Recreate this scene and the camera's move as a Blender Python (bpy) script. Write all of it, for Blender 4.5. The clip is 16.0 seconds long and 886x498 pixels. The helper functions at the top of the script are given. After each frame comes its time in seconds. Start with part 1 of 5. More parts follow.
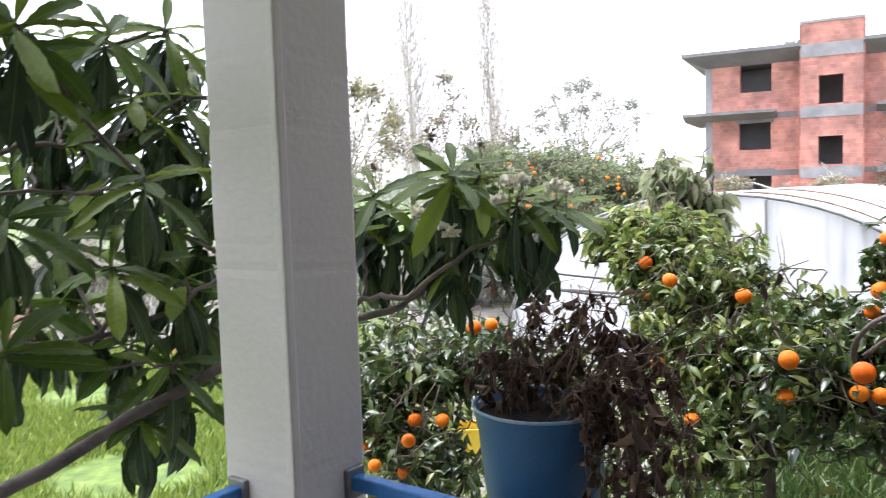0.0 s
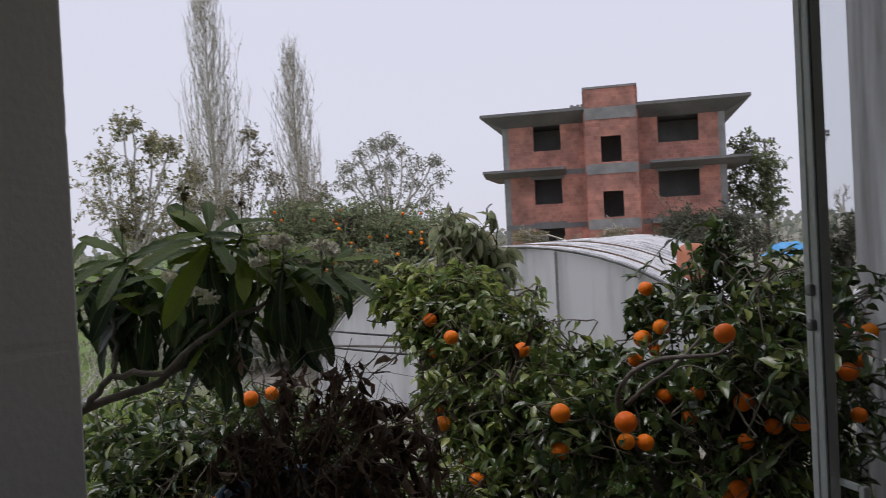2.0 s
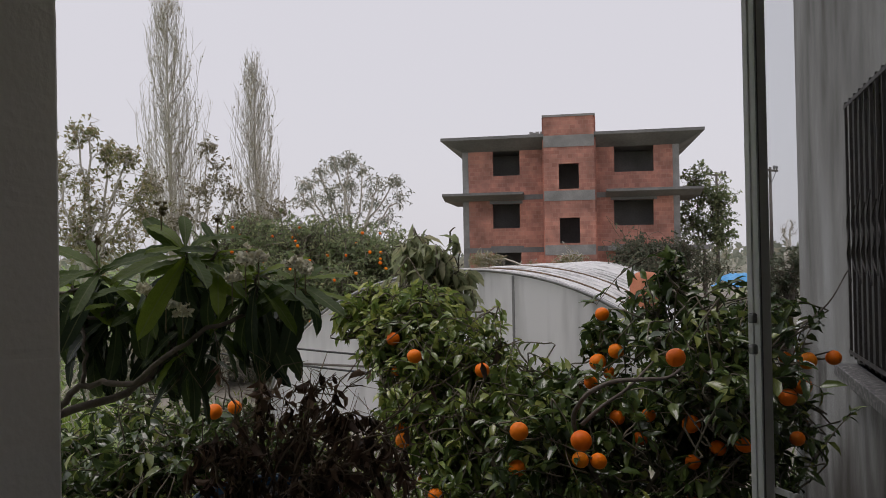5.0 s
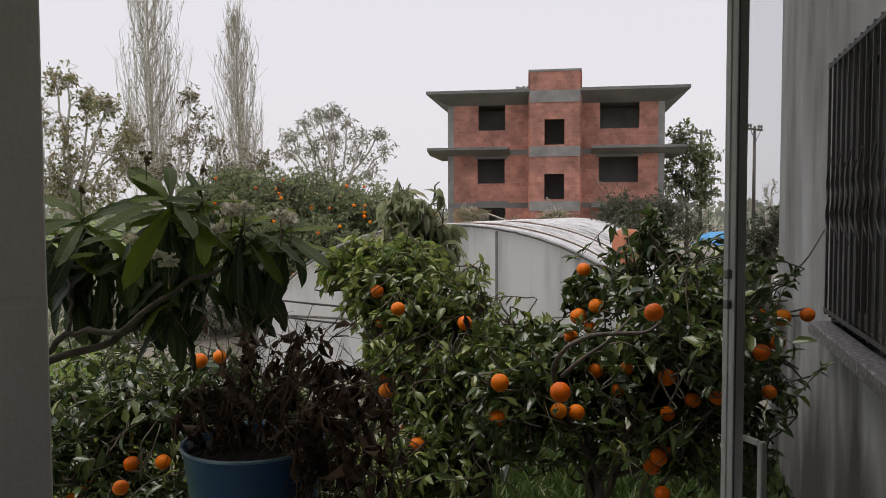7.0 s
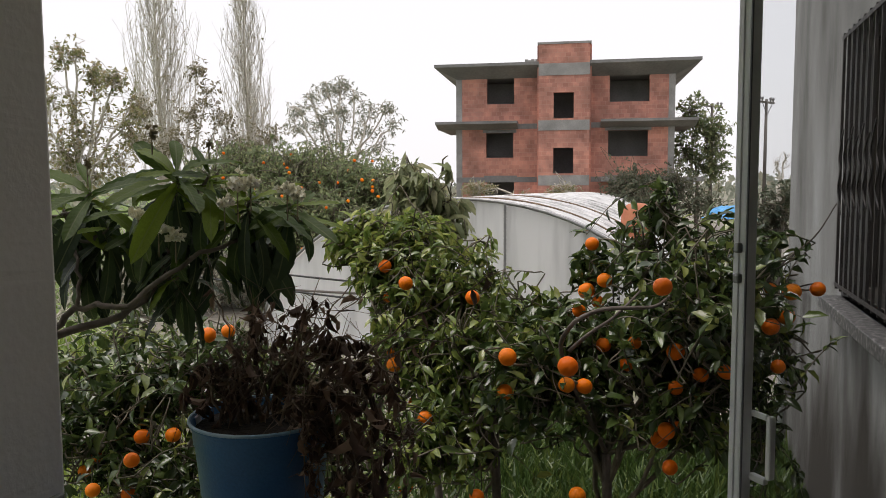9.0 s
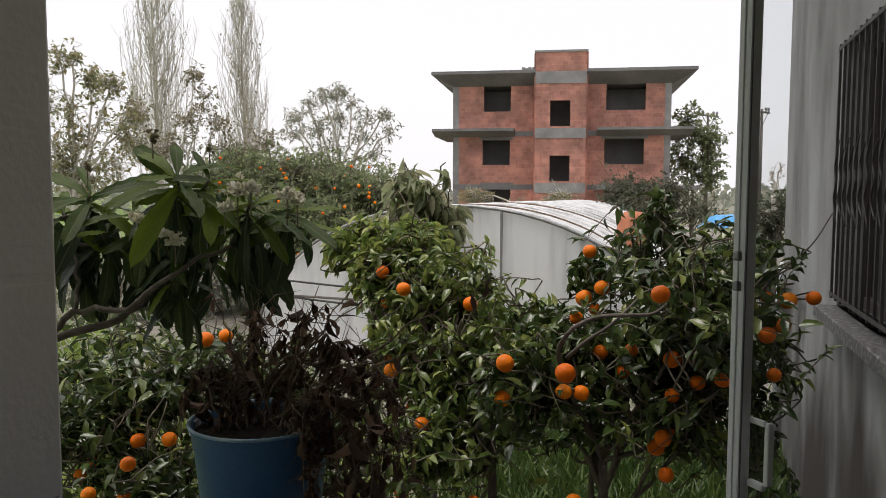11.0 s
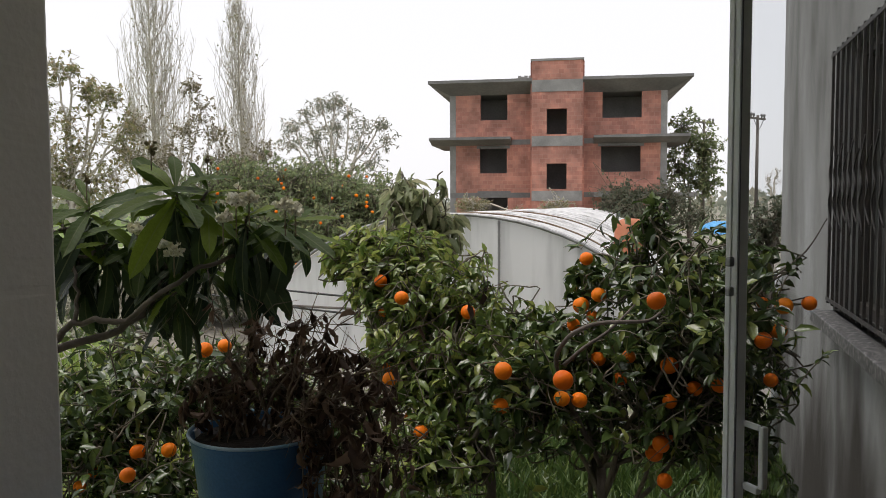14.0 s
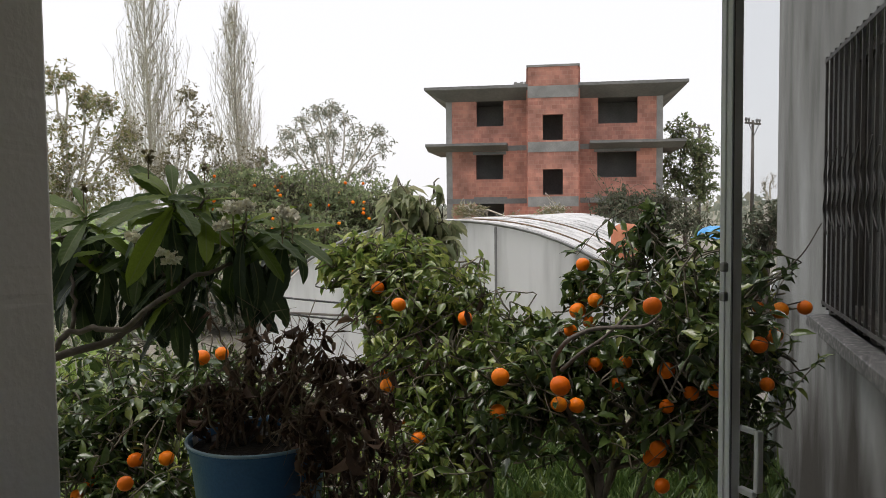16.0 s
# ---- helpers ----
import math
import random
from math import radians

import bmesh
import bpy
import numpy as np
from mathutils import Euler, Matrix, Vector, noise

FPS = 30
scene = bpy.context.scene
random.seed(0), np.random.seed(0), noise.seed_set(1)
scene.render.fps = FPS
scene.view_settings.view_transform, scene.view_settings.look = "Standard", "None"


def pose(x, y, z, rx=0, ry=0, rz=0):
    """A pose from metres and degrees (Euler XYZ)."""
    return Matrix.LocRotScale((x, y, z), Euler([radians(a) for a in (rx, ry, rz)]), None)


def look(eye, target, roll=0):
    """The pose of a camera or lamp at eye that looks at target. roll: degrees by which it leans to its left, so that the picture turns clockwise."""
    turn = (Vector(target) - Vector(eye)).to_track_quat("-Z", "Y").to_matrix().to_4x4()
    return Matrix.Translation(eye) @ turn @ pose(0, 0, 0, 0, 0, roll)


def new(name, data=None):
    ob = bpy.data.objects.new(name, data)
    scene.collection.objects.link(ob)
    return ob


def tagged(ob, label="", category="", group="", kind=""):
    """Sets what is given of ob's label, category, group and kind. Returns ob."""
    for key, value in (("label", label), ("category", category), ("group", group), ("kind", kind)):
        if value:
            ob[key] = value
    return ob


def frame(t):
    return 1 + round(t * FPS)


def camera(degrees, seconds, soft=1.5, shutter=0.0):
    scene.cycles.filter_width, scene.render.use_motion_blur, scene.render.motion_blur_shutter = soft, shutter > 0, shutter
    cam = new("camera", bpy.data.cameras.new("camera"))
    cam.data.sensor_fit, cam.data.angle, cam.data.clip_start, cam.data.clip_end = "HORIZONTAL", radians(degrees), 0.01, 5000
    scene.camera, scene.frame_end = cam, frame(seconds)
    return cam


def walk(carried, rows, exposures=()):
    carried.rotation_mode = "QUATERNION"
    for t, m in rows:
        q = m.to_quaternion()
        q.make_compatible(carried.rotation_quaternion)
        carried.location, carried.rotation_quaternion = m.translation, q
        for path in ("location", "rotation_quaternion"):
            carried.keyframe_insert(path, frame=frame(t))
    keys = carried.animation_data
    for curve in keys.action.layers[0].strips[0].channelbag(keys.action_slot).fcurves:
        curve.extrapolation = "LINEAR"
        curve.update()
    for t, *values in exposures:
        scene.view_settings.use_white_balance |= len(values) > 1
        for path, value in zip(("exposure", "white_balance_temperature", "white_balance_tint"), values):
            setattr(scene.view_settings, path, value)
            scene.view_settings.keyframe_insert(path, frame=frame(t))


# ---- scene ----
cam = camera(60.1, 16.0, soft=0.85, shutter=0.4)
PATH = [
    (0, (-0.074, 0.026, 2.535), (-0.091, 2.02, 2.383), -1.8),
    (0.3, (-0.067, 0.062, 2.535), (-0.003, 2.058, 2.411), -3.0),
    (0.5, (-0.004, 0.092, 2.54), (0.079, 2.088, 2.444), -3.2),
    (1, (0.077, 0.12, 2.552), (0.3, 2.108, 2.537), -4.0),
    (1.5, (0.109, 0.145, 2.552), (0.435, 2.118, 2.54), -2.7),
    (2, (0.096, 0.144, 2.545), (0.564, 2.089, 2.517), -2.9),
    (2.5, (0.043, 0.094, 2.558), (0.611, 2.011, 2.503), -2.8),
    (3, (0.002, 0.106, 2.568), (0.569, 2.023, 2.51), -2.0),
    (3.5, (-0.036, 0.087, 2.574), (0.377, 2.044, 2.586), -1.5),
    (4, (-0.017, 0.055, 2.575), (0.382, 2.014, 2.629), -1.6),
    (4.5, (0.036, 0.005, 2.565), (0.525, 1.944, 2.601), -1.5),
    (4.7, (0.031, 0.048, 2.551), (0.589, 1.968, 2.584), -1.2),
    (7, (0.015, 0.023, 2.549), (0.633, 1.923, 2.453), -0.2),
    (7.5, (0.013, 0.02, 2.548), (0.622, 1.92, 2.416), -0.2),
    (8, (0.024, 0.021, 2.546), (0.638, 1.918, 2.393), -0.4),
    (8.5, (0.026, 0.027, 2.547), (0.625, 1.929, 2.388), -0.4),
    (9, (0.023, 0.035, 2.547), (0.618, 1.937, 2.385), -0.3),
    (11.5, (0.007, 0.027, 2.546), (0.615, 1.927, 2.41), 0.2),
    (12, (0.006, 0.026, 2.546), (0.606, 1.929, 2.415), -0.1),
    (12.5, (0.005, 0.024, 2.547), (0.608, 1.927, 2.415), -0.0),
    (13, (0.006, 0.023, 2.545), (0.609, 1.926, 2.419), -0.1),
    (13.5, (0.002, 0.016, 2.548), (0.609, 1.917, 2.424), -0.1),
    (14, (0.006, 0.011, 2.547), (0.618, 1.911, 2.425), -0.3),
    (14.5, (0.008, 0.012, 2.546), (0.623, 1.911, 2.422), -0.4),
    (15, (0.004, 0.009, 2.548), (0.615, 1.91, 2.43), -0.4),
    (15.5, (0.001, 0.006, 2.548), (0.612, 1.907, 2.432), -0.4),
    (16, (0.004, 0.002, 2.549), (0.624, 1.9, 2.443), -0.6),
]
EXPOSURES = [(0.0, 1.97, 5900, 20), (0.5, 1.47, 5880, 20), (1.0, 0.81, 5960, 20), (1.5, 0.25, 6080, 20), (2.5, -0.05, 6150, 20), (3.0, -0.02, 6300, 20), (3.5, -0.05, 6400, 19), (4.7, -0.09, 6530, 18),
             (7.0, 0.14, 6650, 17), (8.0, 0.31, 6700, 16), (9.0, 0.48, 6750, 15), (11.5, 0.48, 6700, 14), (16.0, 0.48, 6650, 13)]
walk(cam, [(t, look(eye, target, roll)) for t, eye, target, roll in PATH], EXPOSURES)

# ---------------------------------------------------------------- light
world = bpy.data.worlds.new("overcast")
scene.world = world
world.use_nodes = True
wn, wl = world.node_tree.nodes, world.node_tree.links
sky = wn.new("ShaderNodeTexSky")
sky.sky_type, sky.sun_disc = "NISHITA", False
sky.sun_elevation, sky.sun_rotation = radians(73), radians(-77)
sky.dust_density = 4.0
back = wn["Background"]
scaled = wn.new("ShaderNodeVectorMath")
scaled.operation = "SCALE"
scaled.inputs["Scale"].default_value = 0.1
blend = wn.new("ShaderNodeMix")
blend.data_type = "RGBA"
blend.inputs["Factor"].default_value = 0.88
blend.inputs[7].default_value = (0.80, 0.82, 0.845, 1)
wl.new(sky.outputs[0], scaled.inputs[0])
wl.new(scaled.outputs[0], blend.inputs[6])
wl.new(blend.outputs[2], back.inputs["Color"])
back.inputs["Strength"].default_value = 0.95

sun_lamp = bpy.data.lights.new("sun", "SUN")
sun_lamp.energy, sun_lamp.angle, sun_lamp.color = 1.5, radians(40), (1.0, 0.97, 0.92)
sun = new("sun", sun_lamp)
sun.matrix_world = look((-5, 5.2, 17), (0, 4, 0))


# ---------------------------------------------------------------- materials
def shader(name, rough=0.6, metal=0.0):
    m = bpy.data.materials.new(name)
    m.use_nodes = True
    b = m.node_tree.nodes["Principled BSDF"]
    b.inputs["Roughness"].default_value = rough
    b.inputs["Metallic"].default_value = metal
    return m, m.node_tree.nodes, m.node_tree.links, b


def ramp(nodes, stops):
    r = nodes.new("ShaderNodeValToRGB")
    while len(r.color_ramp.elements) < len(stops):
        r.color_ramp.elements.new(0.5)
    for e, (p, c) in zip(r.color_ramp.elements, stops):
        e.position, e.color = p, (*c, 1)
    return r


def surface(name, stops, scale, rough=0.7, bump=0.3, fine=40.0, metal=0.0, stretch=(1, 1, 1), grain=0.25, dist=0.01):
    """A worn surface: broad stains by the ramp, a fine grain on top, relief from both."""
    m, n, l, b = shader(name, rough, metal)
    co = n.new("ShaderNodeTexCoord")
    mp = n.new("ShaderNodeMapping")
    mp.inputs["Scale"].default_value = stretch
    l.new(co.outputs["Object"], mp.inputs["Vector"])
    big, small = n.new("ShaderNodeTexNoise"), n.new("ShaderNodeTexNoise")
    big.inputs["Scale"].default_value, big.inputs["Detail"].default_value = scale, 6
    small.inputs["Scale"].default_value, small.inputs["Detail"].default_value = fine, 4
    l.new(mp.outputs[0], big.inputs["Vector"])
    l.new(mp.outputs[0], small.inputs["Vector"])
    r = ramp(n, stops)
    l.new(big.outputs["Fac"], r.inputs[0])
    mix = n.new("ShaderNodeMix")
    mix.data_type, mix.blend_type = "RGBA", "OVERLAY"
    mix.inputs["Factor"].default_value = grain
    l.new(r.outputs[0], mix.inputs[6])
    l.new(small.outputs["Fac"], mix.inputs[7])
    l.new(mix.outputs[2], b.inputs["Base Color"])
    bp = n.new("ShaderNodeBump")
    bp.inputs["Strength"].default_value, bp.inputs["Distance"].default_value = bump, dist
    l.new(small.outputs["Fac"], bp.inputs["Height"])
    l.new(bp.outputs[0], b.inputs["Normal"])
    return m


def leafy(name, stops, rough=0.35, thin=0.3, spec=0.5, veined=False):
    """Leaves: each island takes its own tint; some light passes through."""
    m, n, l, b = shader(name, rough)
    b.inputs["Specular IOR Level"].default_value = spec
    geo = n.new("ShaderNodeNewGeometry")
    info = n.new("ShaderNodeObjectInfo")
    add = n.new("ShaderNodeMath")
    add.operation = "ADD"
    l.new(geo.outputs["Random Per Island"], add.inputs[0])
    l.new(info.outputs["Random"], add.inputs[1])
    frac = n.new("ShaderNodeMath")
    frac.operation = "FRACT"
    l.new(add.outputs[0], frac.inputs[0])
    r = ramp(n, stops)
    l.new(frac.outputs[0], r.inputs[0])
    no = n.new("ShaderNodeTexNoise")
    no.inputs["Scale"].default_value = 60
    co = n.new("ShaderNodeTexCoord")
    l.new(co.outputs["Object"], no.inputs["Vector"])
    mix = n.new("ShaderNodeMix")
    mix.data_type, mix.blend_type = "RGBA", "OVERLAY"
    mix.inputs["Factor"].default_value = 0.3
    l.new(r.outputs[0], mix.inputs[6])
    l.new(no.outputs["Fac"], mix.inputs[7])
    l.new(mix.outputs[2], b.inputs["Base Color"])
    if veined:
        uv = n.new("ShaderNodeUVMap")
        uv.uv_map = "along"
        sp = n.new("ShaderNodeSeparateXYZ")
        l.new(uv.outputs[0], sp.inputs[0])

        def calc(op, a, b=None):
            k = n.new("ShaderNodeMath")
            k.operation = op
            for slot, val in ((0, a), (1, b)):
                if isinstance(val, (int, float)):
                    k.inputs[slot].default_value = val
                elif val is not None:
                    l.new(val, k.inputs[slot])
            return k.outputs[0]

        off = calc("ABSOLUTE", calc("SUBTRACT", sp.outputs["Y"], 0.5))
        rib = calc("SINE", calc("MULTIPLY", calc("SUBTRACT", sp.outputs["X"], calc("MULTIPLY", off, 0.9)), 75.0))
        mid = calc("LESS_THAN", off, 0.009)
        hgt = calc("SUBTRACT", calc("MULTIPLY", rib, 0.5), calc("MULTIPLY", mid, 1.5))
        bp = n.new("ShaderNodeBump")
        bp.inputs["Strength"].default_value, bp.inputs["Distance"].default_value = 0.22, 0.003
        l.new(hgt, bp.inputs["Height"])
        l.new(bp.outputs[0], b.inputs["Normal"])
        pale = n.new("ShaderNodeMix")
        pale.data_type = "RGBA"
        pale.inputs[7].default_value = (0.20, 0.23, 0.10, 1)
        l.new(calc("MULTIPLY", mid, 0.6), pale.inputs["Factor"])
        l.new(mix.outputs[2], pale.inputs[6])
        l.new(pale.outputs[2], b.inputs["Base Color"])
    tr = n.new("ShaderNodeBsdfTranslucent")
    l.new(mix.outputs[2], tr.inputs["Color"])
    sh = n.new("ShaderNodeMixShader")
    sh.inputs[0].default_value = thin
    l.new(b.outputs[0], sh.inputs[1])
    l.new(tr.outputs[0], sh.inputs[2])
    l.new(sh.outputs[0], n["Material Output"].inputs["Surface"])
    return m


def brickwork(name, c1, c2, mortar, bw, bh):
    m, n, l, b = shader(name, 0.9)
    co = n.new("ShaderNodeTexCoord")
    sep, com = n.new("ShaderNodeSeparateXYZ"), n.new("ShaderNodeCombineXYZ")
    l.new(co.outputs["Object"], sep.inputs[0])
    add = n.new("ShaderNodeMath")
    add.operation = "ADD"
    l.new(sep.outputs["X"], add.inputs[0])
    l.new(sep.outputs["Y"], add.inputs[1])
    l.new(add.outputs[0], com.inputs["X"])
    l.new(sep.outputs["Z"], com.inputs["Y"])
    bk = n.new("ShaderNodeTexBrick")
    bk.inputs["Scale"].default_value = 1.0
    bk.inputs["Brick Width"].default_value, bk.inputs["Row Height"].default_value = bw, bh
    bk.inputs["Mortar Size"].default_value = 0.009
    bk.inputs["Color1"].default_value, bk.inputs["Color2"].default_value = (*c1, 1), (*c2, 1)
    bk.inputs["Mortar"].default_value = (*mortar, 1)
    l.new(com.outputs[0], bk.inputs["Vector"])
    no = n.new("ShaderNodeTexNoise")
    no.inputs["Scale"].default_value, no.inputs["Detail"].default_value = 0.9, 10
    l.new(co.outputs["Object"], no.inputs["Vector"])
    r = ramp(n, [(0.32, (0.16, 0.18, 0.19)), (0.5, (0.5, 0.5, 0.5)), (0.66, (0.9, 0.85, 0.8))])
    l.new(no.outputs["Fac"], r.inputs[0])
    mix = n.new("ShaderNodeMix")
    mix.data_type, mix.blend_type = "RGBA", "OVERLAY"
    mix.inputs["Factor"].default_value = 0.5
    l.new(bk.outputs["Color"], mix.inputs[6])
    l.new(r.outputs[0], mix.inputs[7])
    l.new(mix.outputs[2], b.inputs["Base Color"])
    bp = n.new("ShaderNodeBump")
    bp.inputs["Strength"].default_value, bp.inputs["Distance"].default_value, bp.invert = 0.5, 0.01, True
    l.new(bk.outputs["Fac"], bp.inputs["Height"])
    l.new(bp.outputs[0], b.inputs["Normal"])
    return m


PAINT_WALL = surface("painted plaster", [(0.3, (0.69, 0.645, 0.59)), (0.7, (0.76, 0.715, 0.66))], 1.3, 0.75, 0.2, 45, grain=0.12)
PLASTER = surface("weathered plaster", [(0.34, (0.095, 0.088, 0.078)), (0.44, (0.20, 0.197, 0.188)), (0.54, (0.27, 0.268, 0.258)), (0.76, (0.40, 0.405, 0.40))], 1.6, 0.85, 0.35, 35, stretch=(1, 1, 0.3))


def run_off(m, level, colour, scale):
    """Damp run-off stains on a wall, in tongues below a sill at that level."""
    n, l = m.node_tree.nodes, m.node_tree.links
    b = n["Principled BSDF"]
    old = b.inputs["Base Color"].links[0].from_socket
    co, mp, no = n.new("ShaderNodeTexCoord"), n.new("ShaderNodeMapping"), n.new("ShaderNodeTexNoise")
    mp.inputs["Scale"].default_value = (scale, scale, scale * 0.3)
    no.inputs["Scale"].default_value, no.inputs["Detail"].default_value = 1.0, 5
    l.new(co.outputs["Object"], mp.inputs["Vector"])
    l.new(mp.outputs[0], no.inputs["Vector"])
    edge = ramp(n, [(0.44, (1, 1, 1)), (0.54, (0.6, 0.6, 0.6)), (0.62, (0.1, 0.1, 0.1))])
    l.new(no.outputs["Fac"], edge.inputs[0])
    sep, low, cutoff = n.new("ShaderNodeSeparateXYZ"), n.new("ShaderNodeMapRange"), n.new("ShaderNodeMath")
    l.new(co.outputs["Object"], sep.inputs[0])
    low.inputs["From Min"].default_value, low.inputs["From Max"].default_value = level, level - 0.12
    l.new(sep.outputs["Z"], low.inputs["Value"])
    cutoff.operation = "MULTIPLY"
    l.new(edge.outputs[0], cutoff.inputs[0])
    l.new(low.outputs[0], cutoff.inputs[1])
    mix = n.new("ShaderNodeMix")
    mix.data_type = "RGBA"
    mix.inputs[7].default_value = (*colour, 1)
    l.new(cutoff.outputs[0], mix.inputs["Factor"])
    l.new(old, mix.inputs[6])
    l.new(mix.outputs[2], b.inputs["Base Color"])


run_off(PLASTER, 1.77, (0.045, 0.038, 0.031), 1.7)
CONCRETE = surface("concrete", [(0.3, (0.20, 0.20, 0.195)), (0.7, (0.36, 0.35, 0.34))], 1.2, 0.9, 0.4, 25)
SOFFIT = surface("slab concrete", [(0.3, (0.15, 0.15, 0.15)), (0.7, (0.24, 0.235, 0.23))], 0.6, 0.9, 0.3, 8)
# Made-up pale tone that lifts the dark window openings in place of haze.
PALE_INNER = surface("inner wall paled for haze", [(0.3, (0.22, 0.215, 0.21)), (0.7, (0.32, 0.31, 0.30))], 1.1, 0.9, 0.3, 12)
# Brick red is dulled and raised: the distant building's haze is in the colour.
BRICK = brickwork("red hollow brick paled by haze", (0.50, 0.24, 0.185), (0.38, 0.17, 0.133), (0.46, 0.25, 0.20), 0.25, 0.2)
STONE_SILL = surface("mosaic sill", [(0.40, (0.05, 0.05, 0.05)), (0.58, (0.13, 0.125, 0.12)), (0.66, (0.36, 0.35, 0.34))], 38, 0.5, 0.2, 120)
BLUE_PAINT = surface("blue paint", [(0.3, (0.03, 0.17, 0.50)), (0.7, (0.05, 0.24, 0.62))], 5, 0.35, 0.15, 80)
BLUE_PLASTIC = surface("blue plastic", [(0.3, (0.035, 0.115, 0.235)), (0.7, (0.05, 0.15, 0.29))], 6, 0.4, 0.1, 150)
# Worn edge, made paler still to paint in the rim's highlight.
RIM = surface("pale blue rim with wear and highlight", [(0.3, (0.16, 0.30, 0.42)), (0.7, (0.42, 0.52, 0.58))], 14, 0.4, 0.1, 90)
WHITE_FRAME = surface("white lacquered aluminium", [(0.3, (0.72, 0.73, 0.74)), (0.7, (0.80, 0.81, 0.82))], 4, 0.4, 0.08, 90)
GASKET = surface("grey gasket", [(0.3, (0.10, 0.10, 0.11)), (0.7, (0.16, 0.16, 0.17))], 8, 0.6, 0.1, 90)
IRON = surface("rusty dark iron", [(0.35, (0.018, 0.017, 0.017)), (0.7, (0.05, 0.04, 0.035))], 12, 0.6, 0.3, 120)
STEEL = surface("worn steel", [(0.3, (0.2, 0.2, 0.2)), (0.7, (0.35, 0.35, 0.35))], 12, 0.45, 0.2, 120, metal=0.8)
DARK_WOOD_ROOM = surface("dark window timber and room shade", [(0.3, (0.02, 0.015, 0.012)), (0.7, (0.05, 0.04, 0.03))], 6, 0.5, 0.2, 60)
SOIL = surface("potting soil", [(0.3, (0.012, 0.009, 0.007)), (0.7, (0.04, 0.028, 0.02))], 20, 0.95, 0.8, 90)
BARK = surface("grey-brown bark", [(0.3, (0.06, 0.048, 0.04)), (0.7, (0.17, 0.14, 0.12))], 9, 0.85, 0.6, 60)
# Pale bark, lightened further so far wood looks veiled by haze.
PALE_HAZE_BARK = surface("pale poplar bark lightened for haze", [(0.3, (0.42, 0.39, 0.33)), (0.7, (0.58, 0.54, 0.47))], 3, 0.9, 0.4, 20)
TWIG = surface("green-brown twig", [(0.3, (0.07, 0.065, 0.04)), (0.7, (0.17, 0.14, 0.10))], 14, 0.7, 0.3, 90)
LEAF = leafy("citrus leaf", [(0.0, (0.034, 0.058, 0.019)), (0.5, (0.064, 0.102, 0.030)), (0.85, (0.115, 0.16, 0.042)), (1.0, (0.28, 0.31, 0.085))], 0.2, 0.26, 0.8)
BRIGHT_LEAF = leafy("fresh citrus leaf", [(0.0, (0.06, 0.10, 0.026)), (0.4, (0.12, 0.175, 0.045)), (0.75, (0.20, 0.26, 0.065)), (1.0, (0.38, 0.41, 0.11))], 0.22, 0.3, 0.7)
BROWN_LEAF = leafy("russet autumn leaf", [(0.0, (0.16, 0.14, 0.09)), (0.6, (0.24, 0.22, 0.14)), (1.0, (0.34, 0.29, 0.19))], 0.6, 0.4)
PALE_LEAF = leafy("yellow-green citrus leaf", [(0.0, (0.11, 0.18, 0.042)), (0.5, (0.22, 0.30, 0.07)), (1.0, (0.46, 0.48, 0.14))], 0.3, 0.42)
DROOP_LEAF = leafy("limp pale leaf", [(0.0, (0.21, 0.25, 0.13)), (0.6, (0.33, 0.36, 0.20)), (1.0, (0.44, 0.42, 0.26))], 0.45, 0.55)
LOQUAT = leafy("old loquat leaf", veined=True, stops=[(0.0, (0.022, 0.040, 0.020)), (0.5, (0.036, 0.062, 0.027)), (1.0, (0.062, 0.098, 0.036))], rough=0.42, thin=0.16, spec=0.35)
YOUNG = leafy("young loquat leaf", veined=True, stops=[(0.0, (0.048, 0.085, 0.018)), (0.6, (0.085, 0.135, 0.020)), (1.0, (0.18, 0.25, 0.03))], rough=0.5, thin=0.42, spec=0.25)
# Far green raised well above leaf tone: distance haze is put into it.
HAZE_LEAF = leafy("grove leaf paled by haze", [(0.0, (0.15, 0.195, 0.095)), (0.7, (0.25, 0.305, 0.155)), (1.0, (0.40, 0.41, 0.21))], 0.5, 0.6)
# Grey-green lightened to carry the mist in front of far trees.
GREY_HAZE_LEAF = leafy("grey-green leaf with haze", [(0.0, (0.24, 0.26, 0.21)), (0.6, (0.32, 0.34, 0.27)), (1.0, (0.42, 0.39, 0.30))], 0.6, 0.5)
BUSH_LEAF = leafy("dark bush leaf", [(0.0, (0.06, 0.075, 0.045)), (0.7, (0.10, 0.12, 0.07)), (1.0, (0.16, 0.15, 0.09))], 0.6, 0.3)
# Yellowing tone, with some of the mist's paleness painted in.
GOLD_HAZE_LEAF = leafy("yellowing leaf paled by mist", [(0.0, (0.20, 0.23, 0.11)), (0.5, (0.31, 0.30, 0.15)), (1.0, (0.42, 0.33, 0.20))], 0.6, 0.5)
DEAD_LEAF = leafy("dead leaf", [(0.0, (0.06, 0.038, 0.028)), (0.6, (0.14, 0.085, 0.058)), (1.0, (0.30, 0.20, 0.14))], 0.75, 0.2, 0.25)
DRY = surface("dry stalk", [(0.3, (0.10, 0.065, 0.045)), (0.7, (0.26, 0.19, 0.13))], 14, 0.8, 0.3, 90)
PETAL = leafy("cream blossom", [(0.0, (0.74, 0.70, 0.52)), (1.0, (0.90, 0.89, 0.80))], 0.7, 0.15)
BUD = surface("brown felt buds", [(0.3, (0.14, 0.12, 0.07)), (0.7, (0.28, 0.23, 0.14))], 30, 0.9, 0.3, 200)
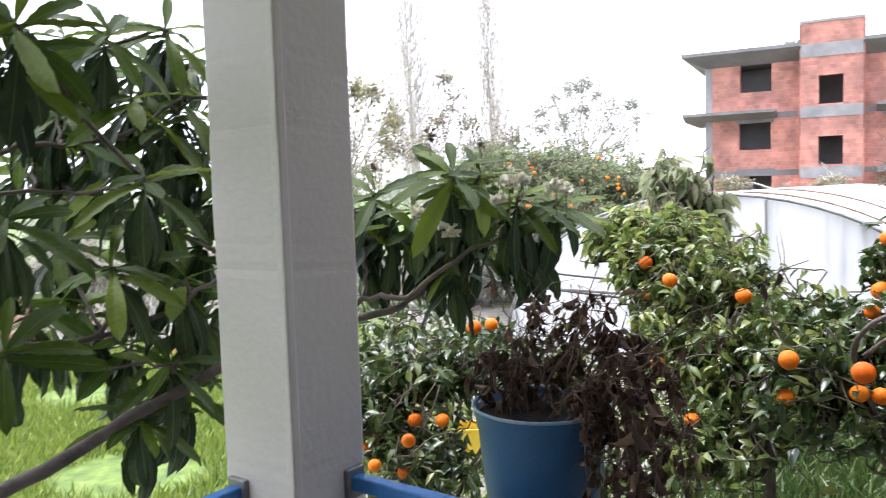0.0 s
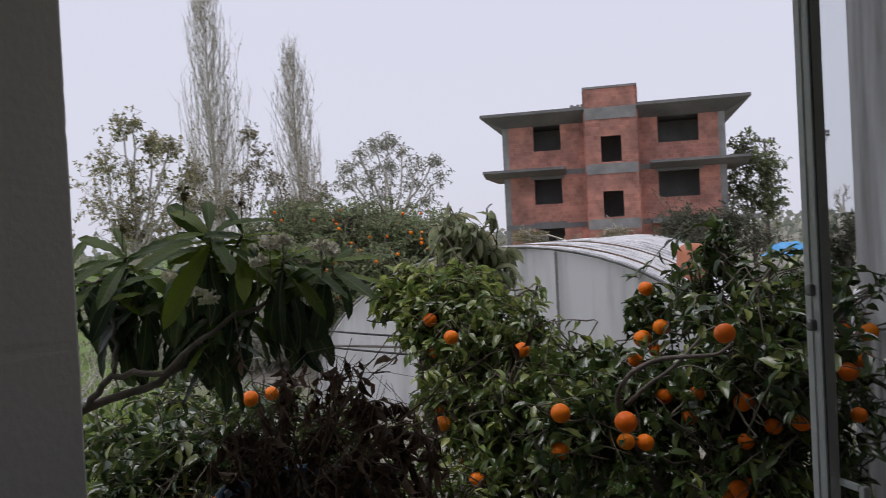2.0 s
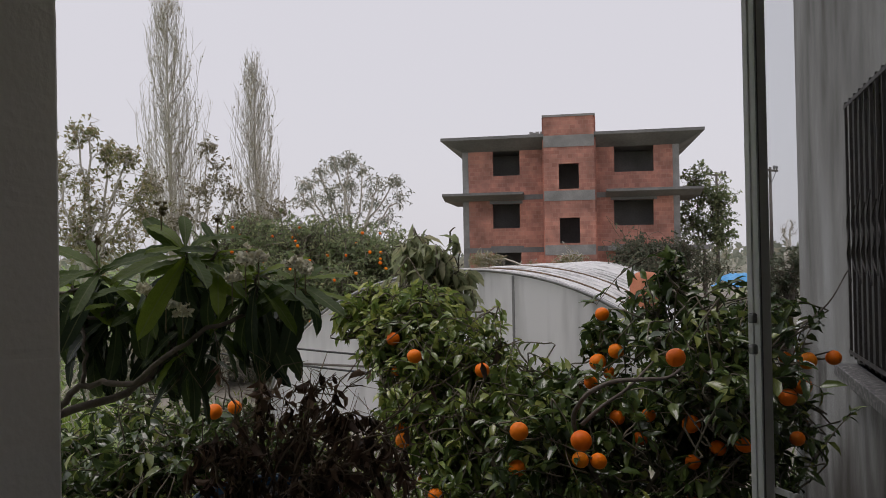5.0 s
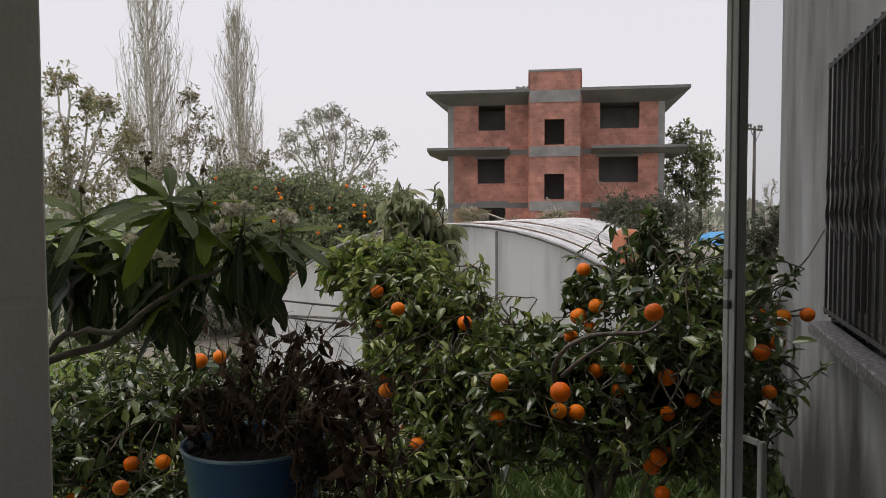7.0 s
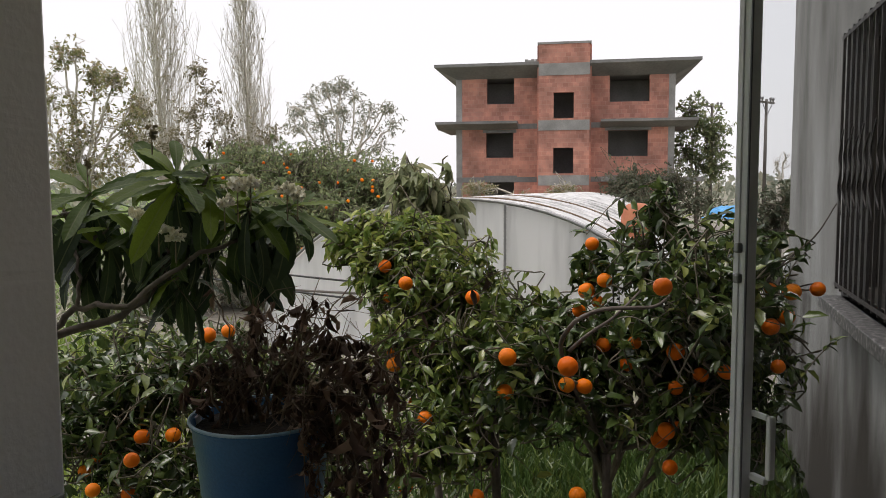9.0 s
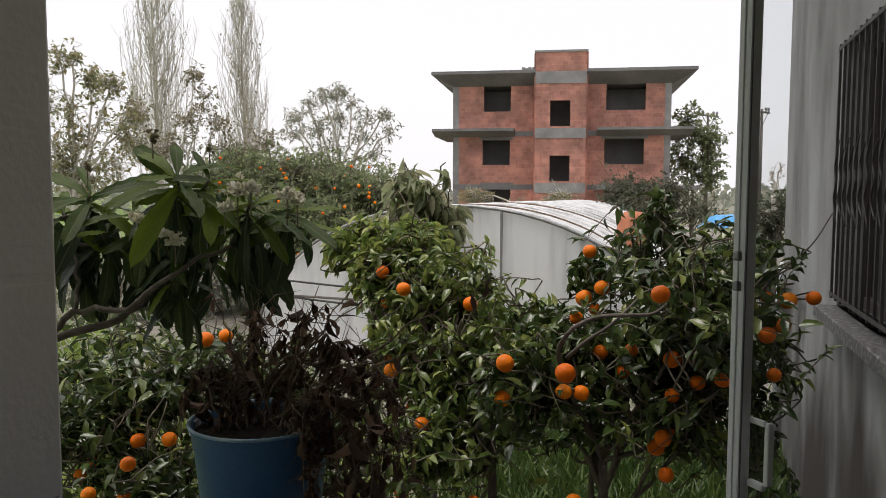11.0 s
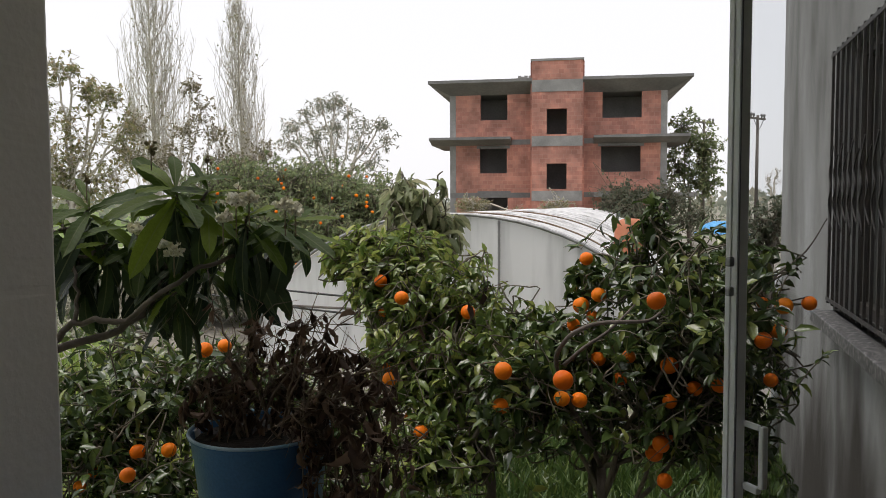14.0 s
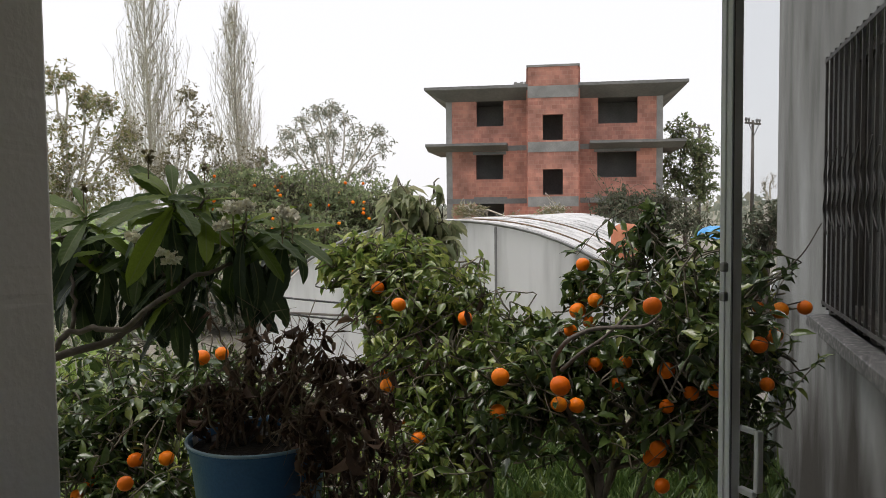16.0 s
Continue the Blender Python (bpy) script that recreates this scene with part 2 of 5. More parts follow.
GRASS = leafy("grass blade", [(0.0, (0.11, 0.17, 0.025)), (0.6, (0.20, 0.28, 0.04)), (1.0, (0.34, 0.38, 0.07))], 0.5, 0.4)
# Darker copy of the grass green, with the trees' shade mixed in.
SHADED_WEED = leafy("weed blade with painted shade", [(0.0, (0.035, 0.07, 0.016)), (0.6, (0.065, 0.115, 0.024)), (1.0, (0.13, 0.17, 0.04))], 0.45, 0.3)
TARP = surface("blue tarpaulin", [(0.3, (0.03, 0.22, 0.50)), (0.7, (0.08, 0.34, 0.62))], 3, 0.45, 0.4, 20)
CLAY = surface("terracotta", [(0.3, (0.36, 0.12, 0.06)), (0.7, (0.48, 0.19, 0.10))], 4, 0.8, 0.3, 40)
CABLE = surface("black cable", [(0.3, (0.02, 0.02, 0.02)), (0.7, (0.05, 0.05, 0.05))], 10, 0.6, 0.1, 60)
YELLOW = surface("yellow plastic", [(0.3, (0.62, 0.42, 0.03)), (0.7, (0.75, 0.55, 0.06))], 5, 0.4, 0.1, 60)
POST_WOOD = surface("weathered pole timber", [(0.3, (0.10, 0.09, 0.08)), (0.7, (0.20, 0.18, 0.16))], 4, 0.9, 0.4, 40, stretch=(1, 1, 0.1))

# orange peel
ORANGE, on, ol, ob_ = shader("orange peel", 0.42)
ob_.inputs["Specular IOR Level"].default_value = 0.22
ri = on.new("ShaderNodeObjectInfo")
rr = ramp(on, [(0.0, (0.80, 0.145, 0.004)), (0.6, (0.86, 0.19, 0.005)), (1.0, (0.88, 0.25, 0.009))])
ol.new(ri.outputs["Random"], rr.inputs[0])
ol.new(rr.outputs[0], ob_.inputs["Base Color"])
pn, pc, pb = on.new("ShaderNodeTexNoise"), on.new("ShaderNodeTexCoord"), on.new("ShaderNodeBump")
pn.inputs["Scale"].default_value = 320
pb.inputs["Strength"].default_value, pb.inputs["Distance"].default_value = 0.3, 0.002
ol.new(pc.outputs["Object"], pn.inputs["Vector"])
ol.new(pn.outputs["Fac"], pb.inputs["Height"])
ol.new(pb.outputs[0], ob_.inputs["Normal"])

# greenhouse film: milky, lets some light through, streaked with rain dirt
FILM, fn, fl, fb = shader("greenhouse film", 0.38)
fc, fm, fx = fn.new("ShaderNodeTexCoord"), fn.new("ShaderNodeMapping"), fn.new("ShaderNodeTexNoise")
fm.inputs["Scale"].default_value = (1, 1, 0.12)
fx.inputs["Scale"].default_value, fx.inputs["Detail"].default_value = 3.0, 8
fr = ramp(fn, [(0.30, (0.42, 0.42, 0.41)), (0.44, (0.76, 0.76, 0.76)), (0.58, (0.92, 0.92, 0.92))])
fl.new(fc.outputs["Object"], fm.inputs["Vector"])
fl.new(fm.outputs[0], fx.inputs["Vector"])
fl.new(fx.outputs["Fac"], fr.inputs[0])
fl.new(fr.outputs[0], fb.inputs["Base Color"])
fbm = fn.new("ShaderNodeBump")
fbm.inputs["Strength"].default_value, fbm.inputs["Distance"].default_value = 0.6, 0.05
fl.new(fx.outputs["Fac"], fbm.inputs["Height"])
fl.new(fbm.outputs[0], fb.inputs["Normal"])
ft, fs = fn.new("ShaderNodeBsdfTranslucent"), fn.new("ShaderNodeMixShader")
fl.new(fr.outputs[0], ft.inputs["Color"])
fs.inputs[0].default_value = 0.35
fl.new(fb.outputs[0], fs.inputs[1])
fl.new(ft.outputs[0], fs.inputs[2])
fl.new(fs.outputs[0], fn["Material Output"].inputs["Surface"])

# window glass: clear with a faint grime
GLASS, gn, gl, gb = shader("window glass", 0.02)
gt, gg, gm = gn.new("ShaderNodeBsdfTransparent"), gn.new("ShaderNodeBsdfGlossy"), gn.new("ShaderNodeMixShader")
gt.inputs["Color"].default_value = (0.88, 0.89, 0.895, 1)
gg.inputs["Roughness"].default_value = 0.03
gf = gn.new("ShaderNodeLayerWeight")
gf.inputs["Blend"].default_value = 0.5
gp = gn.new("ShaderNodeMath")
gp.operation = "POWER"
gp.inputs[1].default_value = 4.0
ga = gn.new("ShaderNodeMath")
ga.operation = "MULTIPLY_ADD"
ga.inputs[1].default_value, ga.inputs[2].default_value = 0.8, 0.03
gl.new(gf.outputs["Facing"], gp.inputs[0])
gl.new(gp.outputs[0], ga.inputs[0])
gl.new(ga.outputs[0], gm.inputs[0])
gl.new(gt.outputs[0], gm.inputs[1])
gl.new(gg.outputs[0], gm.inputs[2])
gl.new(gm.outputs[0], gn["Material Output"].inputs["Surface"])

# ground: wet earth with moss, weeds and grass in patches
GROUND, n_, l_, b_ = shader("wet garden ground", 0.8)
co_ = n_.new("ShaderNodeTexCoord")
g1, g2, g3 = [n_.new("ShaderNodeTexNoise") for _ in range(3)]
for g, s, d in ((g1, 0.35, 6), (g2, 6.0, 8), (g3, 40.0, 4)):
    g.inputs["Scale"].default_value, g.inputs["Detail"].default_value = s, d
    l_.new(co_.outputs["Object"], g.inputs["Vector"])
r1 = ramp(n_, [(0.40, (0.23, 0.21, 0.18)), (0.54, (0.17, 0.165, 0.115)), (0.66, (0.11, 0.16, 0.04))])
r2 = ramp(n_, [(0.3, (0.25, 0.25, 0.25)), (0.7, (0.8, 0.8, 0.8))])
l_.new(g1.outputs["Fac"], r1.inputs[0])
l_.new(g2.outputs["Fac"], r2.inputs[0])
gx = n_.new("ShaderNodeMix")
gx.data_type, gx.blend_type = "RGBA", "OVERLAY"
gx.inputs["Factor"].default_value = 0.6
l_.new(r1.outputs[0], gx.inputs[6])
l_.new(r2.outputs[0], gx.inputs[7])
sp = n_.new("ShaderNodeSeparateXYZ")
l_.new(co_.outputs["Object"], sp.inputs[0])
edge = n_.new("ShaderNodeMath")
edge.operation = "MULTIPLY_ADD"
edge.inputs[1].default_value, edge.inputs[2].default_value = -0.8, -1.9
l_.new(sp.outputs["X"], edge.inputs[0])
wave = n_.new("ShaderNodeMath")
wave.operation, wave.use_clamp = "MULTIPLY_ADD", True
wave.inputs[1].default_value = 3.0
l_.new(g1.outputs["Fac"], wave.inputs[0])
l_.new(edge.outputs[0], wave.inputs[2])
lawn = n_.new("ShaderNodeMix")
lawn.data_type = "RGBA"
tuft = ramp(n_, [(0.3, (0.06, 0.11, 0.02)), (0.55, (0.13, 0.20, 0.03)), (0.75, (0.22, 0.27, 0.06))])
l_.new(g2.outputs["Fac"], tuft.inputs[0])
l_.new(tuft.outputs[0], lawn.inputs[7])
l_.new(wave.outputs[0], lawn.inputs["Factor"])
l_.new(gx.outputs[2], lawn.inputs[6])
l_.new(lawn.outputs[2], b_.inputs["Base Color"])
bg = n_.new("ShaderNodeBump")
bg.inputs["Strength"].default_value, bg.inputs["Distance"].default_value = 0.8, 0.03
l_.new(g3.outputs["Fac"], bg.inputs["Height"])
l_.new(bg.outputs[0], b_.inputs["Normal"])


# ---------------------------------------------------------------- mesh helpers
def mesh_ob(name, verts, faces, material, parent=None, smooth=False):
    me = bpy.data.meshes.new(name)
    me.from_pydata([tuple(v) for v in verts], [], [tuple(f) for f in faces])
    if smooth:
        me.polygons.foreach_set("use_smooth", [True] * len(me.polygons))
    me.materials.append(material)
    me.update()
    o = new(name, me)
    if parent:
        o.parent = parent
    return o


def part(name, bm, material, parent=None, label="", smooth=False):
    me = bpy.data.meshes.new(name)
    bmesh.ops.recalc_face_normals(bm, faces=bm.faces)
    bm.to_mesh(me)
    bm.free()
    if smooth:
        me.polygons.foreach_set("use_smooth", [True] * len(me.polygons))
    me.materials.append(material)
    o = new(name, me)
    if parent:
        o.parent = parent
    return tagged(o, label)


def box(x0, x1, y0, y1, z0, z1, bevel=0.0, bm=None, seg=2):
    own = bmesh.new()
    bmesh.ops.create_cube(own, size=1)
    for v in own.verts:
        v.co = ((x0 + x1) / 2 + v.co.x * (x1 - x0), (y0 + y1) / 2 + v.co.y * (y1 - y0), (z0 + z1) / 2 + v.co.z * (z1 - z0))
    if bevel:
        bmesh.ops.bevel(own, geom=own.edges[:], offset=bevel, segments=seg, affect="EDGES", profile=0.5)
    if bm is None:
        return own
    me = bpy.data.meshes.new("tmp")
    own.to_mesh(me)
    own.free()
    bm.from_mesh(me)
    bpy.data.meshes.remove(me)
    return bm


def holder(name, m, label, category, group="", kind=""):
    o = new(name)
    o.matrix_basis = m
    return tagged(o, label, category, group, kind)


def tube(vf, pts, radii, sides=6, cap=True):
    """Append a round tapered rod along pts to the lists (verts, faces)."""
    verts, faces = vf
    pts = [Vector(p) for p in pts]
    first = len(verts)
    side = None
    for i, p in enumerate(pts):
        d = (pts[min(i + 1, len(pts) - 1)] - pts[max(i - 1, 0)])
        d = d.normalized() if d.length > 1e-9 else Vector((0, 0, 1))
        if side is None:
            side = d.orthogonal().normalized()
        side = (side - d * side.dot(d))
        side = side.normalized() if side.length > 1e-6 else d.orthogonal().normalized()
        up = d.cross(side)
        for k in range(sides):
            a = 2 * math.pi * k / sides
            verts.append(p + (side * math.cos(a) + up * math.sin(a)) * radii[i])
    for i in range(len(pts) - 1):
        for k in range(sides):
            a, b = first + i * sides + k, first + i * sides + (k + 1) % sides
            faces.append((a, b, b + sides, a + sides))
    if cap:
        faces.append(tuple(first + k for k in reversed(range(sides))))
        last = first + (len(pts) - 1) * sides
        faces.append(tuple(last + k for k in range(sides)))


def curve_pts(pts, steps=5, wob=0.0, rng=None):
    """A smooth line through pts (Catmull-Rom), with a little wobble."""
    pts = [Vector(p) for p in pts]
    ext = [pts[0] * 2 - pts[1]] + pts + [pts[-1] * 2 - pts[-2]]
    out = []
    for i in range(1, len(ext) - 2):
        a, b, c, d = ext[i - 1:i + 3]
        for s in range(steps):
            t = s / steps
            p = 0.5 * (2 * b + (c - a) * t + (2 * a - 5 * b + 4 * c - d) * t * t + (3 * b - a - 3 * c + d) * t ** 3)
            if wob and rng and (i > 1 or s > 0):
                p = p + Vector(rng.normal(0, wob, 3))
            out.append(p)
    out.append(pts[-1])
    return out


def taper(a, b, count, power=1.0):
    return [a + (b - a) * (i / max(1, count - 1)) ** power for i in range(count)]


CITRUS = (np.array([(0, 0, 0), (0.33, 0.5, 0.10), (0.36, 0, -0.02), (0.33, -0.5, 0.10), (0.72, 0.36, 0.0), (0.74, 0, -0.10), (0.72, -0.36, 0.0), (1, 0, -0.24)]),
          [(0, 2, 1), (0, 3, 2), (2, 5, 4, 1), (3, 6, 5, 2), (5, 7, 4), (6, 7, 5)])
CURL = (np.array([(0, 0, 0), (0.3, 0.5, 0.18), (0.33, 0, -0.05), (0.3, -0.45, 0.22), (0.66, 0.3, 0.12), (0.7, 0, -0.16), (0.66, -0.38, 0.02), (0.9, 0, -0.42)]), CITRUS[1])
PLAIN = (np.array([(0, 0, 0), (0.45, 0.5, 0.06), (0.45, -0.5, 0.06), (1, 0, -0.12)]), [(0, 2, 3, 1)])
BLADE = (np.array([(0, 0.5, 0), (0, -0.5, 0), (0.55, 0.35, 0.08), (0.55, -0.35, 0.08), (1, 0, -0.1)]), [(0, 1, 3, 2), (2, 3, 4)])


def scatter(kind, pos, way, up, length, width):
    """Many leaves: kind's outline along way, its face towards up. Returns verts, faces."""
    shape, fac = kind
    pos, way, up = np.asarray(pos, float), np.asarray(way, float), np.asarray(up, float)
    way /= np.linalg.norm(way, axis=1, keepdims=True) + 1e-9
    side = np.cross(up, way)
    side /= np.linalg.norm(side, axis=1, keepdims=True) + 1e-9
    face = np.cross(way, side)
    length, width = np.asarray(length, float)[:, None, None], np.asarray(width, float)[:, None, None]
    v = (pos[:, None] + way[:, None] * shape[None, :, 0:1] * length + side[:, None] * shape[None, :, 1:2] * width
         + face[:, None] * shape[None, :, 2:3] * length)
    k = len(shape)
    faces = [tuple(i * k + j for j in f) for i in range(len(pos)) for f in fac]
    return v.reshape(-1, 3), faces


def orange_mesh():
    bm = bmesh.new()
    bmesh.ops.create_uvsphere(bm, u_segments=16, v_segments=12, radius=1.0)
    for v in bm.verts:
        dip = math.exp(-(v.co.x ** 2 + v.co.y ** 2) * 14)
        v.co.z *= 0.95 - 0.08 * dip
    me = bpy.data.meshes.new("orange")
    bm.to_mesh(me)
    bm.free()
    me.polygons.foreach_set("use_smooth", [True] * len(me.polygons))
    me.materials.append(ORANGE)
    return me


FRUIT = orange_mesh()
frng = np.random.default_rng(77)


def hang(tree, places, radius=0.037):
    for p in places:
        o = new("orange", FRUIT)
        o.parent = tree
        o.matrix_basis = (Matrix.Translation(Vector(p) - tree.matrix_basis.translation) @ pose(0, 0, 0, *frng.uniform(-40, 40, 3))
                          @ Matrix.Scale(radius * frng.uniform(0.82, 1.12), 4))


def branch_tree(name, label, category, base, fork, blobs, twigs, per_twig, leaf, kind, material, wood=BARK, trunk_r=0.05, seed=1,
                droop=0.25, twig_len=0.45, shell=0.4, wob=0.03, group="", up_bias=0.2, twig_r=0.004, spread=1.0, fruit=(), radius=0.037, gap_scale=3.6):
    """Trunk from base to fork, limbs out to each blob of the crown, twigs through the blobs and leaves along the twigs."""
    rng = np.random.default_rng(seed)
    t = holder(name, Matrix.Translation(base), label, category, group)
    o = Vector(base)
    wv = ([], [])
    stem = curve_pts([base, Vector(base).lerp(Vector(fork), 0.5) + Vector(rng.normal(0, wob, 3)), fork], 5, wob * 0.3, rng)
    tube(wv, [p - o for p in stem], taper(trunk_r * 1.25, trunk_r * 0.8, len(stem)), 8)
    mesh_ob("trunk", *wv, wood, t, True)
    lv = ([], [])
    limbs = []
    for c, r, w in blobs:
        c = Vector(c)
        start = stem[int(rng.integers(len(stem) * 2 // 3, len(stem)))]
        mid = start.lerp(c, 0.5) + Vector(rng.normal(0, wob * 2, 3)) + Vector((0, 0, 0.05))
        line = curve_pts([start, mid, c, c + (c - mid) * 0.12], 4, wob * 0.5, rng)
        limbs.append(line)
        tube(lv, [p - o for p in line], taper(trunk_r * 0.5, trunk_r * 0.12, len(line)), 6)
    joints = np.array([tuple(p) for line in limbs for p in line])
    weight_open = Vector((-0.3, -0.95, 0.05)).normalized()

    def crowded(p):
        """Fruit hangs at the sunny outside of the crown: few leaves grow right before it."""
        for q in fruit:
            d = p - Vector(q)
            along = d.dot(weight_open)
            if -0.03 < along < 0.6 and (d - weight_open * along).length < 0.046:
                return True
        return False

    weights = np.array([b[2] for b in blobs], float)
    weights /= weights.sum()
    pos, way, up = [], [], []
    for _ in range(twigs):
        i = int(rng.choice(len(blobs), p=weights))
        c, r, w = blobs[i]
        d = rng.normal(0, 1, 3)
        d /= np.linalg.norm(d)
        end = np.array(c) + d * np.array(r) * (shell + (1 - shell) * rng.random() ** 0.6) * rng.uniform(0.8, 1.18)
        if noise.noise(Vector(end) * gap_scale + Vector((seed, 0, 0))) < -0.12 and rng.random() < 0.82:
            continue
        out = Vector(end) - Vector(c) + Vector((0, 0, up_bias * rng.random()))
        go = (out.normalized() + Vector(rng.normal(0, 0.45, 3))).normalized()
        ln = min(twig_len * rng.uniform(0.6, 1.3), 1.1 * max(0.08, float(np.mean(r))))
        s = Vector(end) - go * ln
        m = s.lerp(Vector(end), 0.55) + Vector(rng.normal(0, ln * 0.06, 3)) + Vector((0, 0, 0.04 * ln))
        e = Vector(end) - Vector((0, 0, droop * ln * 0.4))
        line = curve_pts([s, m, e], 3)
        near = Vector(joints[int(np.argmin(((joints - np.array(s)) ** 2).sum(1)))])
        gap = (s - near).length
        link = [near.lerp(s, k) + Vector(rng.normal(0, 0.07 * gap, 3)) + Vector((0, 0, -0.12 * gap * math.sin(math.pi * k))) for k in (0.0, 0.33, 0.67)]
        tube(lv, [p - o for p in curve_pts(link + line, 2)], taper(twig_r * 1.4, twig_r * 0.35, 2 * (len(link) + len(line)) - 1), 3, False)
        for k in range(per_twig):
            f = rng.uniform(0.15, 1.0) * (len(line) - 1)
            j = min(int(f), len(line) - 2)
            p = line[j].lerp(line[j + 1], f - j)
            a = (line[j + 1] - line[j]).normalized()
            g = a * 0.5 + Vector(rng.normal(0, 0.62 * spread, 3)) - Vector((0, 0, droop * rng.uniform(0.3, 1.6)))
            if crowded(p + g.normalized() * leaf[0] * 0.5) and rng.random() < 0.9:
                continue
            pos.append(p - o)
            way.append(g)
            up.append(Vector((0, 0, 1)) + Vector(rng.normal(0, 0.5, 3)))
    tagged(mesh_ob("branchwork", *lv, TWIG if wood is BARK else wood, t, True), kind="stuff")
    hang(t, fruit, radius)
    ln = leaf[0] * rng.uniform(0.6, 1.25, len(pos))
    v, f = scatter(kind, pos, way, up, ln, ln * leaf[1] * rng.uniform(0.8, 1.15, len(pos)))
    tagged(mesh_ob("crown", v, f, material, t, kind is CITRUS), kind="stuff")
    return t


# ---------------------------------------------------------------- ground
def build_ground():
    xs = sorted(set([-2500, -900, -300, -120, -60] + list(np.arange(-30, 45, 1.5)) + [60, 120, 300, 900, 2500]))
    verts = [(x, y, (0.06 * noise.noise((x * 0.3, y * 0.3, 0)) if -30 < x < 44 and -25 < y < 50 else 0.0)) for y in xs for x in xs]
    n = len(xs)
    faces = [(j * n + i, j * n + i + 1, (j + 1) * n + i + 1, (j + 1) * n + i) for j in range(n - 1) for i in range(n - 1)]
    g = mesh_ob("ground", verts, faces, GROUND, None, True)
    tagged(g, "wet muddy garden ground with moss and weeds", "ground", kind="structure")
    return g


build_ground()
HOUSE = pose(0, 0, 0, 0, 0, -35)


# ---------------------------------------------------------------- porch and house wall
def build_porch():
    f = part("floor", box(-1.78, 0.95, -1.6, 1.66, 0.0, 0.95, 0.01), CONCRETE, None)
    f.matrix_basis = HOUSE
    tagged(f, "raised concrete porch floor", "floor", kind="structure")
    c = part("ceiling", box(-2.4, 0.95, -1.6, 2.1, 3.72, 3.9), PAINT_WALL)
    c.matrix_basis = HOUSE
    tagged(c, "painted concrete porch ceiling slab", "ceiling", kind="structure")
    w = part("wall_back", box(-2.4, 0.95, -1.85, -1.6, 0, 3.9), PAINT_WALL)
    w.matrix_basis = HOUSE
    tagged(w, "painted plaster house wall behind the porch", "wall", kind="structure")
    # Added out of view: keeps side light off the pillar's left face.
    left = part("wall_left_shade", box(-2.0, -1.8, -1.6, -0.45, 0, 3.72), PAINT_WALL)
    left.matrix_basis = HOUSE
    tagged(left, "unseen painted plaster wall added at the porch side to shade the pillar", "wall", kind="structure")
    j = part("wall_jamb", box(0.66, 0.95, 1.62, 1.84, 0, 3.72), PAINT_WALL)
    j.matrix_basis = HOUSE
    tagged(j, "short plastered wall return holding the porch door", "wall", kind="structure")
    # side wall with the barred window
    x0, x1, y0, y1, z0, z1 = 0.95, 1.2, 3.1, 5.42, 1.84, 3.5
    bm = box(x0, x1, -1.85, y0, 0, 6.2)
    box(x0, x1, y1, 8.1, 0, 6.2, 0, bm)
    box(x0, x1, y0, y1, 0, z0, 0, bm)
    box(x0, x1, y0, y1, z1, 6.2, 0, bm)
    s = part("wall_side", bm, PLASTER)
    s.matrix_basis = HOUSE
    tagged(s, "weathered grey plaster house wall with rain stains", "wall", kind="structure")
    # far end of the house and the rest of its box, to keep daylight true
    e = part("wall_end", box(1.2, 7.0, 7.85, 8.1, 0, 6.2), PLASTER)
    e.matrix_basis = HOUSE
    tagged(e, "grey plaster end wall of the house", "wall", kind="structure")
    r = part("roof_slab", box(0.85, 7.2, -1.9, 8.2, 6.2, 6.38), CONCRETE)
    r.matrix_basis = HOUSE
    tagged(r, "flat concrete roof slab of the house", "roof", kind="structure")
    # Added wall; its near-black colour stands in for the shade of the room.
    back_room = part("wall_inner", box(3.4, 3.6, -1.6, 7.85, 0, 6.2), DARK_WOOD_ROOM)
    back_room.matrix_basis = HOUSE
    tagged(back_room, "inner wall added behind the window, near-black to stand for room shade", "wall", kind="structure")


build_porch()


def build_pillar():
    bm = box(-1.76, -1.49, 1.285, 1.555, 0.95, 3.72, 0.012)
    tall = [e for e in bm.edges if abs(e.verts[0].co.z - e.verts[1].co.z) > 1]
    bmesh.ops.subdivide_edges(bm, edges=tall, cuts=120, use_grid_fill=True)
    for w in bm.verts:
        h = noise.noise((w.co.z * 9, w.co.x * 3, w.co.y * 3))
        chip = max(0.0, noise.noise((w.co.z * 23, w.co.y * 5, 4)) - 0.42) * 0.02
        mid = Vector((-1.625, 1.42, w.co.z))
        w.co += (w.co - mid).normalized() * (h * 0.0012 - chip)
    s = part("pillar", bm, PAINT_WALL)
    s.matrix_basis = HOUSE
    tagged(s, "square painted plaster porch pillar at the corner", "pillar", kind="structure")
    band = part("plaster_edge", box(-1.517, -1.487, 1.282, 1.312, 0.955, 3.715, 0.006), PAINT_WALL, s)
    tagged(band, "slightly raised plaster corner bead")


build_pillar()


